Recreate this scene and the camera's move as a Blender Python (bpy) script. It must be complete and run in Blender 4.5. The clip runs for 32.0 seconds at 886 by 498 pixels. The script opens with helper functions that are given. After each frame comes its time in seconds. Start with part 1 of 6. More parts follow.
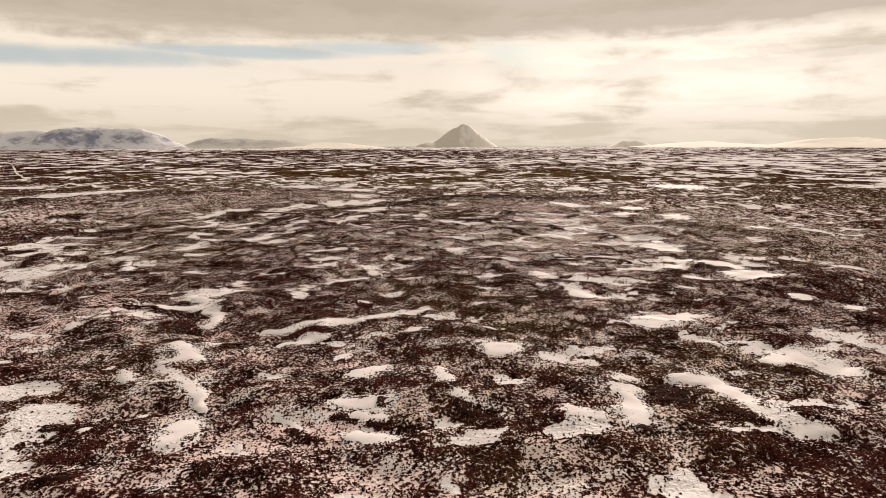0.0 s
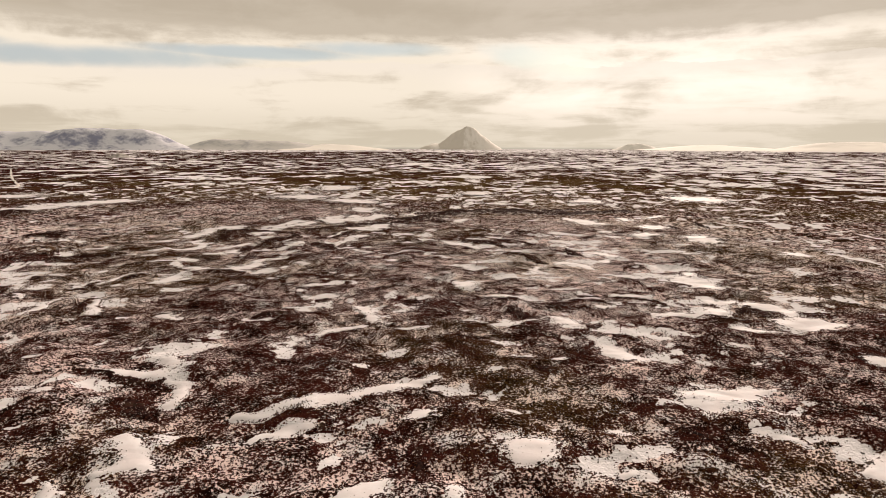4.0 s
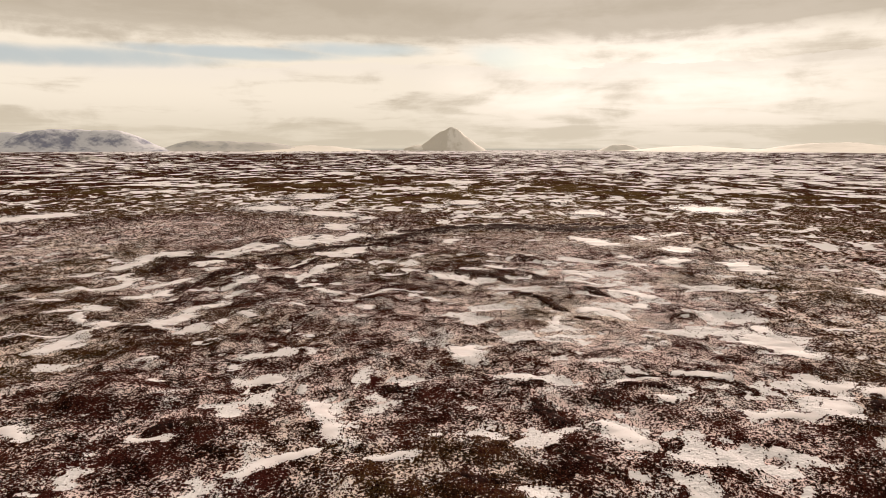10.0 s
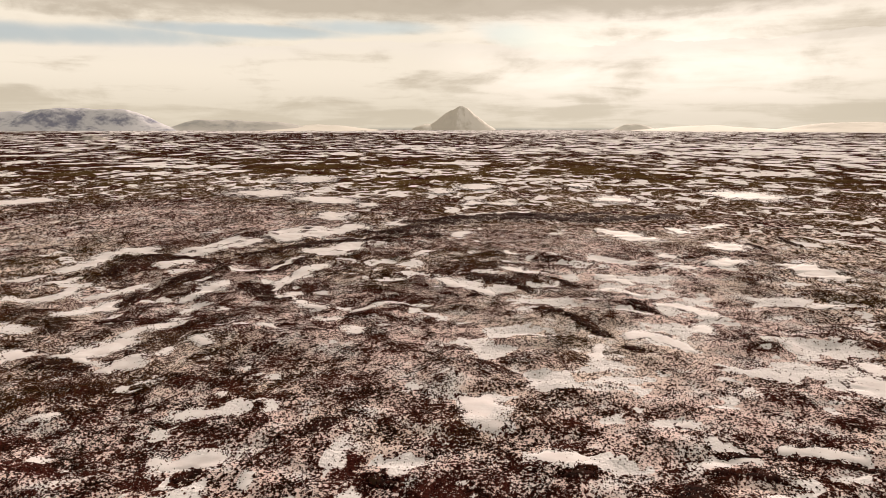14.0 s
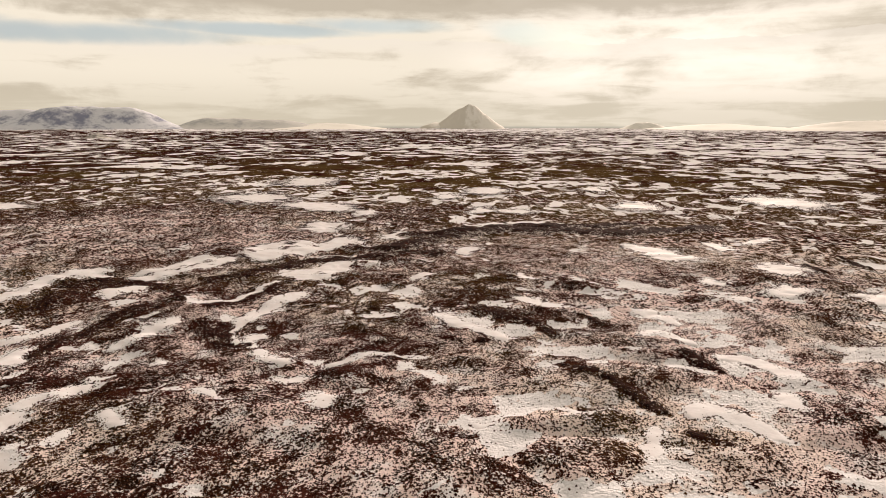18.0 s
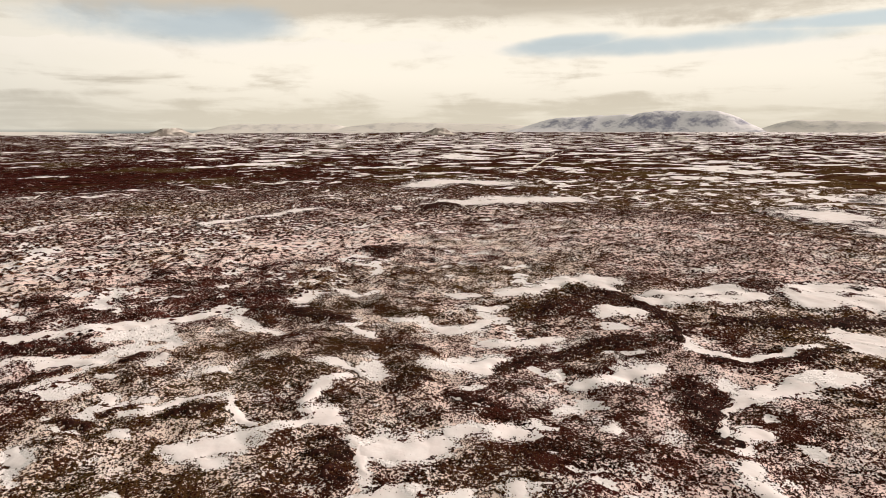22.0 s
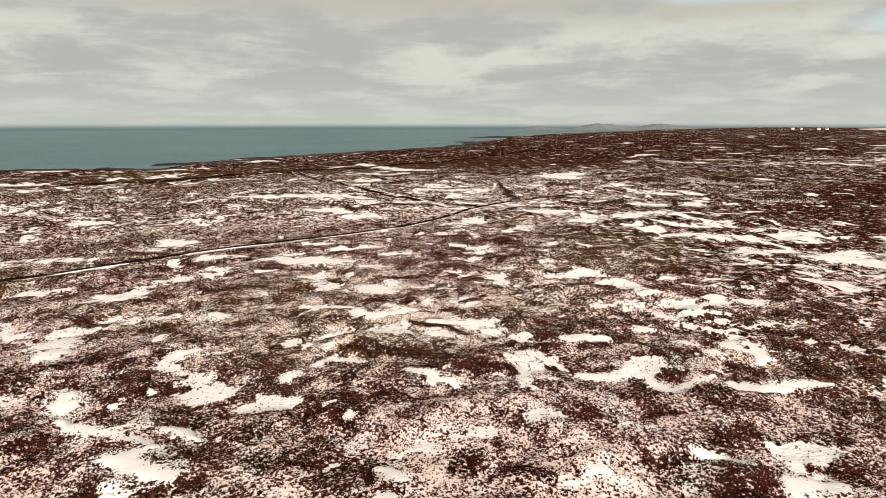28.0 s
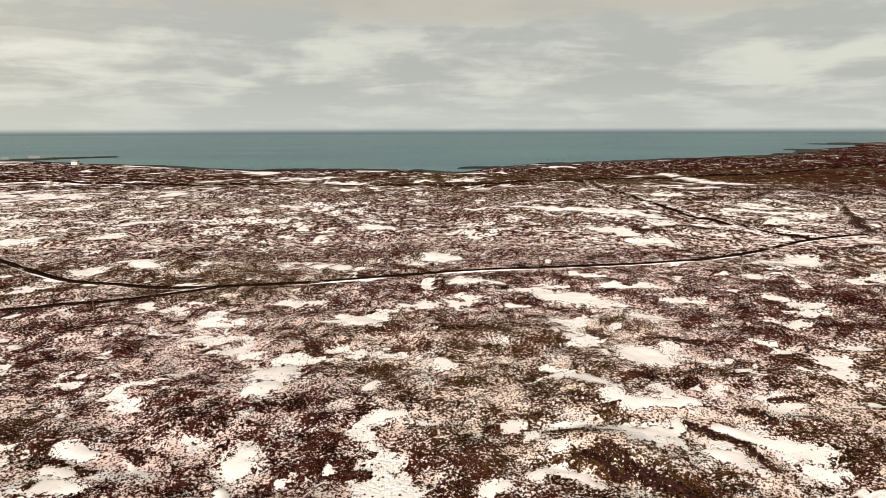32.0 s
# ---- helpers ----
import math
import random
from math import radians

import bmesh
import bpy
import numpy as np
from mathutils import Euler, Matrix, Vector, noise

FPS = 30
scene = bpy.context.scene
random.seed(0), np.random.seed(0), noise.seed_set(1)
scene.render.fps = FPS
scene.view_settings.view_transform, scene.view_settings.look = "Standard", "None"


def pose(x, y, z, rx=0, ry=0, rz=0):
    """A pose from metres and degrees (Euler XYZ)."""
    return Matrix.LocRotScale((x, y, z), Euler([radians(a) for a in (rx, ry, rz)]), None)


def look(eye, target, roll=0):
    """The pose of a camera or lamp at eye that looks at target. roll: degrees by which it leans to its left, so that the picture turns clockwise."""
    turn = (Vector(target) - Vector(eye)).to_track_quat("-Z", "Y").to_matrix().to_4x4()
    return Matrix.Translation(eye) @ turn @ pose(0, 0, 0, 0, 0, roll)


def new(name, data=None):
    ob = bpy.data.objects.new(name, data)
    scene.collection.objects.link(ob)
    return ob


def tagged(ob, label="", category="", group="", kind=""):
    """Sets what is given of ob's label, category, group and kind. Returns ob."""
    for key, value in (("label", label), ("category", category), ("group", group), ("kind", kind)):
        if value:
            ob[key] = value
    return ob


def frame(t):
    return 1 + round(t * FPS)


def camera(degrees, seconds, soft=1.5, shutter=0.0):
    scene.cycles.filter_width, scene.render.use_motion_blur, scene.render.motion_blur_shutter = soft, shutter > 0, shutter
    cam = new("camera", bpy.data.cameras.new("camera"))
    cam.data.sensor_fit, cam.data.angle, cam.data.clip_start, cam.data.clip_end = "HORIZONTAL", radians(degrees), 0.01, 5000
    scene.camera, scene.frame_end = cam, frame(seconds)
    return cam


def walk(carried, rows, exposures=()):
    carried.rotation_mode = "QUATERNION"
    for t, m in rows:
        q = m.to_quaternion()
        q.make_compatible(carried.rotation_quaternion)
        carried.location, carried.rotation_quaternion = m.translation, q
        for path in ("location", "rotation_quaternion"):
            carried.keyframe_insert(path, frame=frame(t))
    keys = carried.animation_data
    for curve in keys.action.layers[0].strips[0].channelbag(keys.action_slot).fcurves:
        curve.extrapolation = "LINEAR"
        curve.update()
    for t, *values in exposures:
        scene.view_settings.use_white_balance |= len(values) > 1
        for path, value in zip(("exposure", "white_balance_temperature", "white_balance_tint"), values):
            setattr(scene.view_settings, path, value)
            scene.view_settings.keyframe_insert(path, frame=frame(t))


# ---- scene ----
cam = camera(72.0, 32.0, soft=0.6)
PATH = [
    (0.0, pose(0.00, -0.00, 34.91, 80.38, 0.21, 0.15)),
    (0.5, pose(-0.30, 4.28, 35.58, 80.36, 0.12, -0.20)),
    (1.0, pose(-0.63, 8.63, 36.31, 80.41, 0.13, -0.65)),
    (1.5, pose(-0.88, 12.39, 37.14, 80.55, 0.02, -1.12)),
    (2.0, pose(-0.93, 13.60, 37.93, 80.21, -0.01, -0.87)),
    (2.5, pose(-1.05, 14.56, 38.71, 80.27, -0.03, -0.51)),
    (3.0, pose(-1.27, 16.65, 39.50, 80.40, -0.03, -0.15)),
    (3.5, pose(-1.44, 19.56, 40.27, 80.45, -0.04, 0.21)),
    (5.5, pose(-2.49, 36.33, 43.57, 80.64, -0.05, 1.26)),
    (6.0, pose(-2.84, 40.41, 43.95, 80.57, 0.02, 1.49)),
    (6.5, pose(-3.02, 44.53, 44.22, 80.59, -0.03, -1.44)),
    (7.0, pose(-3.30, 48.74, 44.43, 80.62, -0.01, -1.90)),
    (7.5, pose(-3.57, 53.06, 44.54, 80.65, -0.03, -1.55)),
    (8.0, pose(-3.70, 57.36, 44.57, 80.63, -0.00, -1.21)),
    (8.5, pose(-3.68, 62.04, 44.53, 80.59, -0.02, -1.77)),
    (9.0, pose(-3.70, 66.64, 44.44, 80.56, 0.02, -1.53)),
    (9.5, pose(-3.73, 71.02, 44.38, 80.55, 0.02, -1.28)),
    (10.0, pose(-3.80, 75.51, 44.39, 80.56, 0.02, -1.06)),
    (10.5, pose(-3.89, 80.25, 44.39, 80.58, -0.01, -0.92)),
    (11.0, pose(-3.98, 84.76, 44.35, 80.60, 0.00, -0.83)),
    (11.2, pose(-3.93, 86.56, 44.32, 80.49, -0.01, -0.78)),
    (11.3, pose(-3.91, 87.46, 44.31, 79.20, -0.01, -0.75)),
    (11.4, pose(-3.89, 88.36, 44.29, 78.83, -0.02, -0.72)),
    (11.5, pose(-3.87, 89.26, 44.28, 78.73, -0.03, -0.69)),
    (12.0, pose(-3.65, 94.05, 44.21, 78.71, 0.02, -0.56)),
    (12.5, pose(-3.48, 99.01, 44.19, 78.69, 0.03, -0.45)),
    (13.0, pose(-3.32, 103.69, 44.18, 78.69, 0.01, -0.34)),
    (13.5, pose(-3.14, 108.36, 44.17, 78.68, 0.01, -0.25)),
    (14.0, pose(-3.06, 113.11, 44.17, 78.69, -0.02, -0.20)),
    (14.5, pose(-3.05, 117.42, 44.16, 78.69, -0.04, -0.16)),
    (16.5, pose(-2.52, 135.06, 44.50, 78.62, -0.08, 0.12)),
    (17.0, pose(-2.10, 139.37, 44.56, 78.62, -0.10, 0.29)),
    (17.5, pose(-1.56, 143.84, 44.64, 78.57, -0.05, 0.43)),
    (18.0, pose(-1.16, 148.03, 44.76, 78.54, -0.04, 0.60)),
    (18.5, pose(-0.84, 152.13, 44.94, 78.55, -0.06, 0.75)),
    (19.0, pose(-0.55, 156.26, 45.10, 78.53, -0.06, 0.95)),
    (19.5, pose(-0.42, 160.85, 45.20, 78.55, -0.14, 1.16)),
    (20.0, pose(-0.99, 165.98, 45.13, 78.52, -0.09, 8.33)),
    (20.5, pose(-2.01, 171.83, 44.85, 78.56, -0.00, 16.65)),
    (21.0, pose(-3.49, 177.58, 44.45, 78.64, 0.06, 28.31)),
    (21.5, pose(-5.72, 182.22, 43.95, 78.74, -0.01, 38.36)),
    (22.0, pose(-8.38, 186.33, 43.31, 78.81, 0.01, 50.90)),
    (22.5, pose(-11.63, 189.53, 42.55, 78.91, 0.05, 63.28)),
    (23.0, pose(-15.10, 190.96, 41.98, 78.96, 0.16, 74.00)),
    (23.5, pose(-18.93, 191.55, 41.60, 79.07, 0.02, 87.51)),
    (24.0, pose(-23.17, 191.60, 41.39, 79.02, -0.15, 102.90)),
    (24.5, pose(-27.17, 191.32, 41.34, 78.84, 0.02, 116.93)),
    (25.0, pose(-30.75, 190.81, 41.35, 78.75, -0.00, 128.90)),
    (25.5, pose(-34.17, 189.55, 41.41, 78.70, 0.03, 145.61)),
    (26.0, pose(-37.47, 187.35, 41.49, 78.56, 0.03, 154.12)),
    (26.5, pose(-40.56, 184.97, 41.66, 78.44, 0.03, 154.10)),
    (28.5, pose(-50.69, 176.36, 44.03, 78.32, 0.02, 154.21)),
    (29.0, pose(-52.99, 172.68, 44.33, 78.37, -0.08, 154.26)),
    (29.5, pose(-55.22, 168.64, 44.51, 78.44, -0.13, 155.00)),
    (30.0, pose(-57.46, 164.24, 44.59, 78.53, -0.16, 158.83)),
    (30.5, pose(-59.68, 159.68, 44.62, 78.60, -0.09, 164.27)),
    (31.0, pose(-61.58, 155.31, 44.66, 78.66, -0.04, 169.56)),
    (31.5, pose(-62.96, 151.33, 44.78, 78.72, 0.09, 174.80)),
    (32.0, pose(-64.10, 147.08, 44.99, 78.74, 0.17, 181.96)),
]
walk(cam, PATH, exposures=[
    (0, -0.24, 7380, 22), (19, -0.24, 7300, 20), (21, -0.13, 7120, 19), (23, -0.05, 6950, 18),
    (25, 0.14, 6960, 15), (28, 0.20, 7000, 14), (32, 0.22, 7000, 14)])

# ---- sky and sun ----
SUN_AZ, SUN_EL = -22.0, 17.0          # degrees; azimuth counted to the left of +y


class Graph:
    """Small helper to write node trees as formulas."""

    def __init__(self, tree):
        self.tree = tree

    def node(self, kind):
        return self.tree.nodes.new(kind)

    def link(self, value, socket):
        if isinstance(value, bpy.types.NodeSocket):
            self.tree.links.new(value, socket)
        elif isinstance(value, (tuple, list)) and len(value) == 3 and socket.type == "RGBA":
            socket.default_value = (*value, 1)
        else:
            socket.default_value = value

    def math(self, op, a, b=0.0, c=0.0, clamp=False):
        n = self.node("ShaderNodeMath")
        n.operation, n.use_clamp = op, clamp
        for value, socket in zip((a, b, c), n.inputs):
            self.link(value, socket)
        return n.outputs[0]

    def vec(self, op, a, b=(0, 0, 0)):
        n = self.node("ShaderNodeVectorMath")
        n.operation = op
        self.link(a, n.inputs[0])
        self.link(b, n.inputs[1])
        return n.outputs["Value"] if op in ("DOT_PRODUCT", "LENGTH") else n.outputs["Vector"]

    def step(self, value, low, high, to_low=0.0, to_high=1.0):
        n = self.node("ShaderNodeMapRange")
        n.interpolation_type = "SMOOTHSTEP"
        for v, s in zip((value, low, high, to_low, to_high), n.inputs):
            self.link(v, s)
        return n.outputs[0]

    def mix(self, fac, a, b):
        n = self.node("ShaderNodeMix")
        n.data_type = "RGBA"
        self.link(fac, n.inputs[0])
        self.link(a, n.inputs[6])
        self.link(b, n.inputs[7])
        return n.outputs[2]

    def blend(self, fac, a, b):
        return self.math("ADD", a, self.math("MULTIPLY", fac, self.math("SUBTRACT", b, a)))

    def noise(self, vector, scale, detail=4.0, rough=0.55, distortion=0.0):
        n = self.node("ShaderNodeTexNoise")
        self.link(vector, n.inputs["Vector"])
        n.inputs["Scale"].default_value = scale
        n.inputs["Detail"].default_value = detail
        n.inputs["Roughness"].default_value = rough
        n.inputs["Distortion"].default_value = distortion
        return n.outputs[0]

    def xyz(self, x, y, z):
        n = self.node("ShaderNodeCombineXYZ")
        for v, s in zip((x, y, z), n.inputs):
            self.link(v, s)
        return n.outputs[0]

    def attribute(self, name):
        n = self.node("ShaderNodeAttribute")
        n.attribute_name = name
        return n.outputs["Fac"]


# breaks in the cloud: azimuth, elevation, half width, half height, tilt
OPENINGS = [(31, 7.0, 11, 0.75, -0.03), (17, 8.0, 9, 0.5, 0.0), (6, 8.6, 6, 0.6, 0.0), (-7.5, 7.7, 4.5, 1.0, 0.2), (73, 8.5, 9, 1.5, -0.02), (40, 7.2, 5, 0.7, -0.08), (114, 7.6, 7, 1.0, -0.06), (126, 10.6, 11, 1.2, 0.0)]


def sky():
    world = bpy.data.worlds.new("overcast_sky")
    scene.world = world
    world.use_nodes = True
    g = Graph(world.node_tree)
    back = world.node_tree.nodes["Background"]
    blue = g.node("ShaderNodeTexSky")
    blue.sky_type, blue.sun_disc = "NISHITA", False
    blue.sun_elevation, blue.sun_rotation = radians(SUN_EL), radians(-SUN_AZ)
    blue.air_density, blue.dust_density = 1.2, 1.5
    way = g.node("ShaderNodeTexCoord").outputs["Generated"]
    sep = g.node("ShaderNodeSeparateXYZ")
    g.link(way, sep.inputs[0])
    x, y, z = sep.outputs
    up = g.math("MAXIMUM", z, 0.0)
    el = g.math("MULTIPLY", g.math("ARCSINE", z), 57.3)
    # azimuth from -90 to 270 degrees
    az = g.math("ADD", 90.0, g.math("MULTIPLY", g.math("ARCTAN2", g.math("MULTIPLY", y, -1.0), g.math("MULTIPLY", x, -1.0)), 57.3))
    # a flat cloud layer seen from below
    s = g.math("DIVIDE", 1.0, g.math("ADD", up, 0.10))
    plan = g.xyz(g.math("MULTIPLY", x, s), g.math("MULTIPLY", y, s), 0.0)
    big = g.noise(plan, 0.5, 3.0, 0.5, 0.3)
    body = g.noise(plan, 0.95, 6.0, 0.55, 0.5)
    puff = g.noise(g.vec("MULTIPLY", way, (1.0, 1.0, 2.2)), 8.0, 7.0, 0.62, 0.4)
    # brightness towards the veiled sun
    sa, se = radians(-19.0), radians(6.8)
    sunward = g.vec("DOT_PRODUCT", way, (-math.sin(sa) * math.cos(se), math.cos(sa) * math.cos(se), math.sin(se)))
    glow = g.step(sunward, 0.93, 0.995)
    front = g.step(sunward, -0.85, 0.15)
    # cloud colours: grey-blue away from the sun, cream towards it
    dark = g.mix(front, (0.40, 0.44, 0.43), (0.66, 0.64, 0.525))
    light = g.mix(front, (0.585, 0.63, 0.585), (1.03, 1.04, 0.905))
    # long flat streaks
    streak = g.noise(g.xyz(g.math("MULTIPLY", az, 0.055), g.math("MULTIPLY", el, 0.62), 4.3), 1.0, 6.0, 0.58, 0.5)
    body = g.math("ADD", body, g.math("MULTIPLY", g.math("SUBTRACT", streak, 0.5), 0.42))
    shade = g.math("ADD", g.math("MULTIPLY", body, 0.46), g.math("ADD", g.math("MULTIPLY", big, 0.22), g.math("MULTIPLY", puff, 0.32)))
    belt = g.math("MULTIPLY", g.step(el, 1.0, 4.0), g.step(el, 11.5, 8.5))
    lit = g.step(g.math("ADD", shade, g.math("MULTIPLY", g.math("MULTIPLY", belt, front), 0.105)), 0.445, 0.60)
    cloud = g.mix(lit, dark, light)
    cloud = g.mix(g.math("MULTIPLY", glow, g.step(shade, 0.40, 0.58, 0.2, 0.95)), cloud, (1.32, 1.33, 1.22))
    # thick dusky deck above the bright belt
    deck = g.math("MULTIPLY", g.step(g.math("ADD", el, g.math("MULTIPLY", g.math("SUBTRACT", shade, 0.5), 14.0)), 8.4, 10.4), 0.8)
    cloud = g.mix(deck, cloud, g.mix(front, (0.445, 0.45, 0.405), (0.56, 0.54, 0.445)))
    # haze over the horizon
    haze = g.math("MULTIPLY", g.step(el, 5.0, 0.3), 0.7)
    cloud = g.mix(haze, cloud, g.mix(front, (0.48, 0.54, 0.525), (0.755, 0.755, 0.62)))
    # a ragged gap of blue above the heads of the low clouds
    heads = g.noise(g.xyz(g.math("MULTIPLY", az, 0.11), g.math("MULTIPLY", el, 0.22), 1.7), 1.0, 6.0, 0.58, 0.25)
    drift = g.noise(g.xyz(g.math("MULTIPLY", az, 0.03), 3.0, 0.0), 1.0, 2.0)
    under = g.math("ADD", 4.3, g.math("ADD", g.math("MULTIPLY", heads, 3.4), g.math("MULTIPLY", drift, 2.6)))
    above = g.math("SUBTRACT", el, under)
    gap = 0.0
    for az0, el0, half_az, half_el, tilt in OPENINGS:
        across = g.math("SUBTRACT", az, az0)
        rise = g.math("SUBTRACT", el, g.math("ADD", g.math("MULTIPLY", across, tilt), el0))
        d = g.math("ADD", g.math("POWER", g.math("ABSOLUTE", g.math("DIVIDE", across, half_az)), 2.0), g.math("POWER", g.math("ABSOLUTE", g.math("DIVIDE", rise, half_el)), 2.0))
        d = g.math("ADD", d, g.math("MULTIPLY", g.math("SUBTRACT", heads, 0.5), 3.2))
        gap = g.math("MAXIMUM", gap, g.step(d, 1.8, -0.2))
    gap = g.math("MULTIPLY", gap, 0.85)
    crest = g.math("MULTIPLY", g.step(above, -2.2, -0.05), g.step(above, 0.12, 0.0))
    cloud = g.mix(g.math("MULTIPLY", g.math("MULTIPLY", crest, front), 0.55), cloud, (1.01, 1.02, 0.93))
    clear = g.node("ShaderNodeVectorMath")
    clear.operation = "MULTIPLY"
    g.link(blue.outputs[0], clear.inputs[0])
    clear.inputs[1].default_value = (0.09, 0.12, 0.15)
    colour = g.mix(gap, cloud, g.mix(0.75, clear.outputs[0], (0.55, 0.69, 0.75)))
    # far sea under the horizon
    colour = g.mix(g.step(el, 0.05, -0.5), colour, (0.14, 0.20, 0.22))
    g.link(colour, back.inputs[0])
    back.inputs[1].default_value = 0.97


sky()
sun = new("sun", bpy.data.lights.new("sun", "SUN"))
sun.data.energy, sun.data.angle, sun.data.color = 5.0, radians(9), (1.0, 0.90, 0.80)
sun.matrix_world = look((0, 0, 0), (math.sin(radians(SUN_AZ)), -math.cos(radians(SUN_AZ)), -math.tan(radians(SUN_EL)))) @ Matrix.Identity(4)
sun.location = (0, 0, 400)


# ---- materials ----
def material(name, rough=0.9, spec=0.2):
    m = bpy.data.materials.new(name)
    m.use_nodes = True
    shader = m.node_tree.nodes["Principled BSDF"]
    shader.inputs["Roughness"].default_value = rough
    shader.inputs["Specular IOR Level"].default_value = spec
    g = Graph(m.node_tree)
    g.shader = shader
    g.place = g.node("ShaderNodeTexCoord").outputs["Object"]
    return m, g


def bump(g, height, strength, distance):
    n = g.node("ShaderNodeBump")
    n.inputs["Strength"].default_value = strength
    n.inputs["Distance"].default_value = distance
    g.link(height, n.inputs["Height"])
    g.link(n.outputs[0], g.shader.inputs["Normal"])


SNOW = (0.865, 0.85, 0.885)


def heath_colour(g):
    """Winter heath: dark crowberry and moss, rust and straw in drifts."""
    wide = g.noise(g.place, 0.012, 4.0, 0.6)
    mid = g.noise(g.place, 0.16, 5.0, 0.6)
    fine = g.noise(g.place, 3.4, 3.0, 0.6)
    c = g.mix(g.step(mid, 0.36, 0.62), (0.012, 0.0034, 0.0030), (0.064, 0.016, 0.013))
    c = g.mix(g.math("MULTIPLY", g.step(wide, 0.50, 0.66), 0.65), c, (0.085, 0.058, 0.020))
    c = g.mix(g.math("MULTIPLY", g.step(fine, 0.56, 0.74), 0.35), c, (0.12, 0.040, 0.036))
    c = g.mix(g.math("MULTIPLY", g.step(fine, 0.50, 0.34), 0.85), c, (0.004, 0.002, 0.002))
    return c, fine, mid, wide


def heath_material():
    m, g = material("snow_dusted_heath", 1.0, 0.0)
    c, fine, mid, wide = heath_colour(g)
    dust, wild = g.attribute("dust"), g.attribute("wild")
    c = g.mix(g.math("MULTIPLY", g.attribute("moss"), g.step(g.noise(g.place, 0.03, 4.0, 0.6), 0.32, 0.58)), c, (0.092, 0.057, 0.023))
    grain = g.noise(g.place, 0.6, 4.0, 0.6)
    crumb = g.noise(g.vec("ADD", g.place, (31.0, 7.0, 2.0)), 1.9, 3.0, 0.6)
    coarse = g.noise(g.place, 0.15, 5.0, 0.6, 0.4)
    v = g.math("ADD", g.math("MULTIPLY", crumb, 0.78), g.math("MULTIPLY", grain, 0.14))
    # coarser clinker in the lava field farther off
    chunk = g.noise(g.vec("MULTIPLY", g.place, (1.0, 0.8, 1.0)), 0.42, 5.0, 0.66, 0.3)
    v = g.blend(g.attribute("clinker"), v, g.math("ADD", g.math("MULTIPLY", chunk, 0.72), g.math("MULTIPLY", crumb, 0.20)))
    # still coarser blocks towards the skyline
    block = g.noise(g.vec("MULTIPLY", g.place, (1.0, 0.7, 1.0)), 0.15, 5.0, 0.68, 0.4)
    v = g.blend(g.math("MULTIPLY", g.attribute("reach"), 0.85), v, g.math("MULTIPLY", block, 0.92))
    v = g.math("ADD", v, g.math("MULTIPLY", coarse, 0.10))
    share = g.math("MINIMUM", g.math("MAXIMUM", dust, 0.06), 0.9)
    level = g.math("SUBTRACT", 0.635, g.math("MULTIPLY", share, 0.21))
    speckle = g.step(g.math("SUBTRACT", v, level), -0.035, 0.035)
    # drifts in the hollows farther out
    flat = g.vec("MULTIPLY", g.place, (1.0, 0.75, 1.0))
    small = g.noise(flat, 0.075, 5.0, 0.58, 0.7)
    large = g.noise(flat, 0.024, 6.0, 0.60, 0.6)
    hollow = g.math("MULTIPLY", g.blend(g.attribute("reach"), small, large), 0.72)
    hollow = g.math("ADD", hollow, g.math("MULTIPLY", g.noise(g.place, 0.009, 4.0, 0.6), 0.28))
    hollow = g.math("ADD", hollow, g.math("MULTIPLY", g.math("SUBTRACT", grain, 0.5), 0.10))
    bank = g.step(g.math("SUBTRACT", hollow, g.math("SUBTRACT", 0.67, g.math("MULTIPLY", wild, 0.21))), -0.008, 0.012)
    bank = g.math("MULTIPLY", bank, g.step(wild, 0.0, 0.08))
    # drifts between the near tussocks
    drift = g.step(g.math("ADD", g.attribute("drift"), g.math("MULTIPLY", g.math("SUBTRACT", crumb, 0.5), 0.8)), 0.40, 0.60)
    bank = g.math("MAXIMUM", bank, drift)
    snow = g.math("MAXIMUM", speckle, bank)
    shore = g.attribute("shore")
    snow = g.math("MULTIPLY", snow, g.math("SUBTRACT", 1.0, shore))
    c = g.mix(shore, c, (0.016, 0.014, 0.013))
    pale = g.mix(g.step(wide, 0.44, 0.58), (0.86, 0.695, 0.685), (0.86, 0.735, 0.69))
    white = g.mix(g.math("MAXIMUM", g.step(coarse, 0.45, 0.7), bank), pale, SNOW)
    g.link(g.mix(snow, c, white), g.shader.inputs["Base Color"])
    bump(g, g.math("ADD", g.math("MULTIPLY", grain, 0.8), g.math("MULTIPLY", crumb, -0.9)), 1.0, 0.4)
    return m


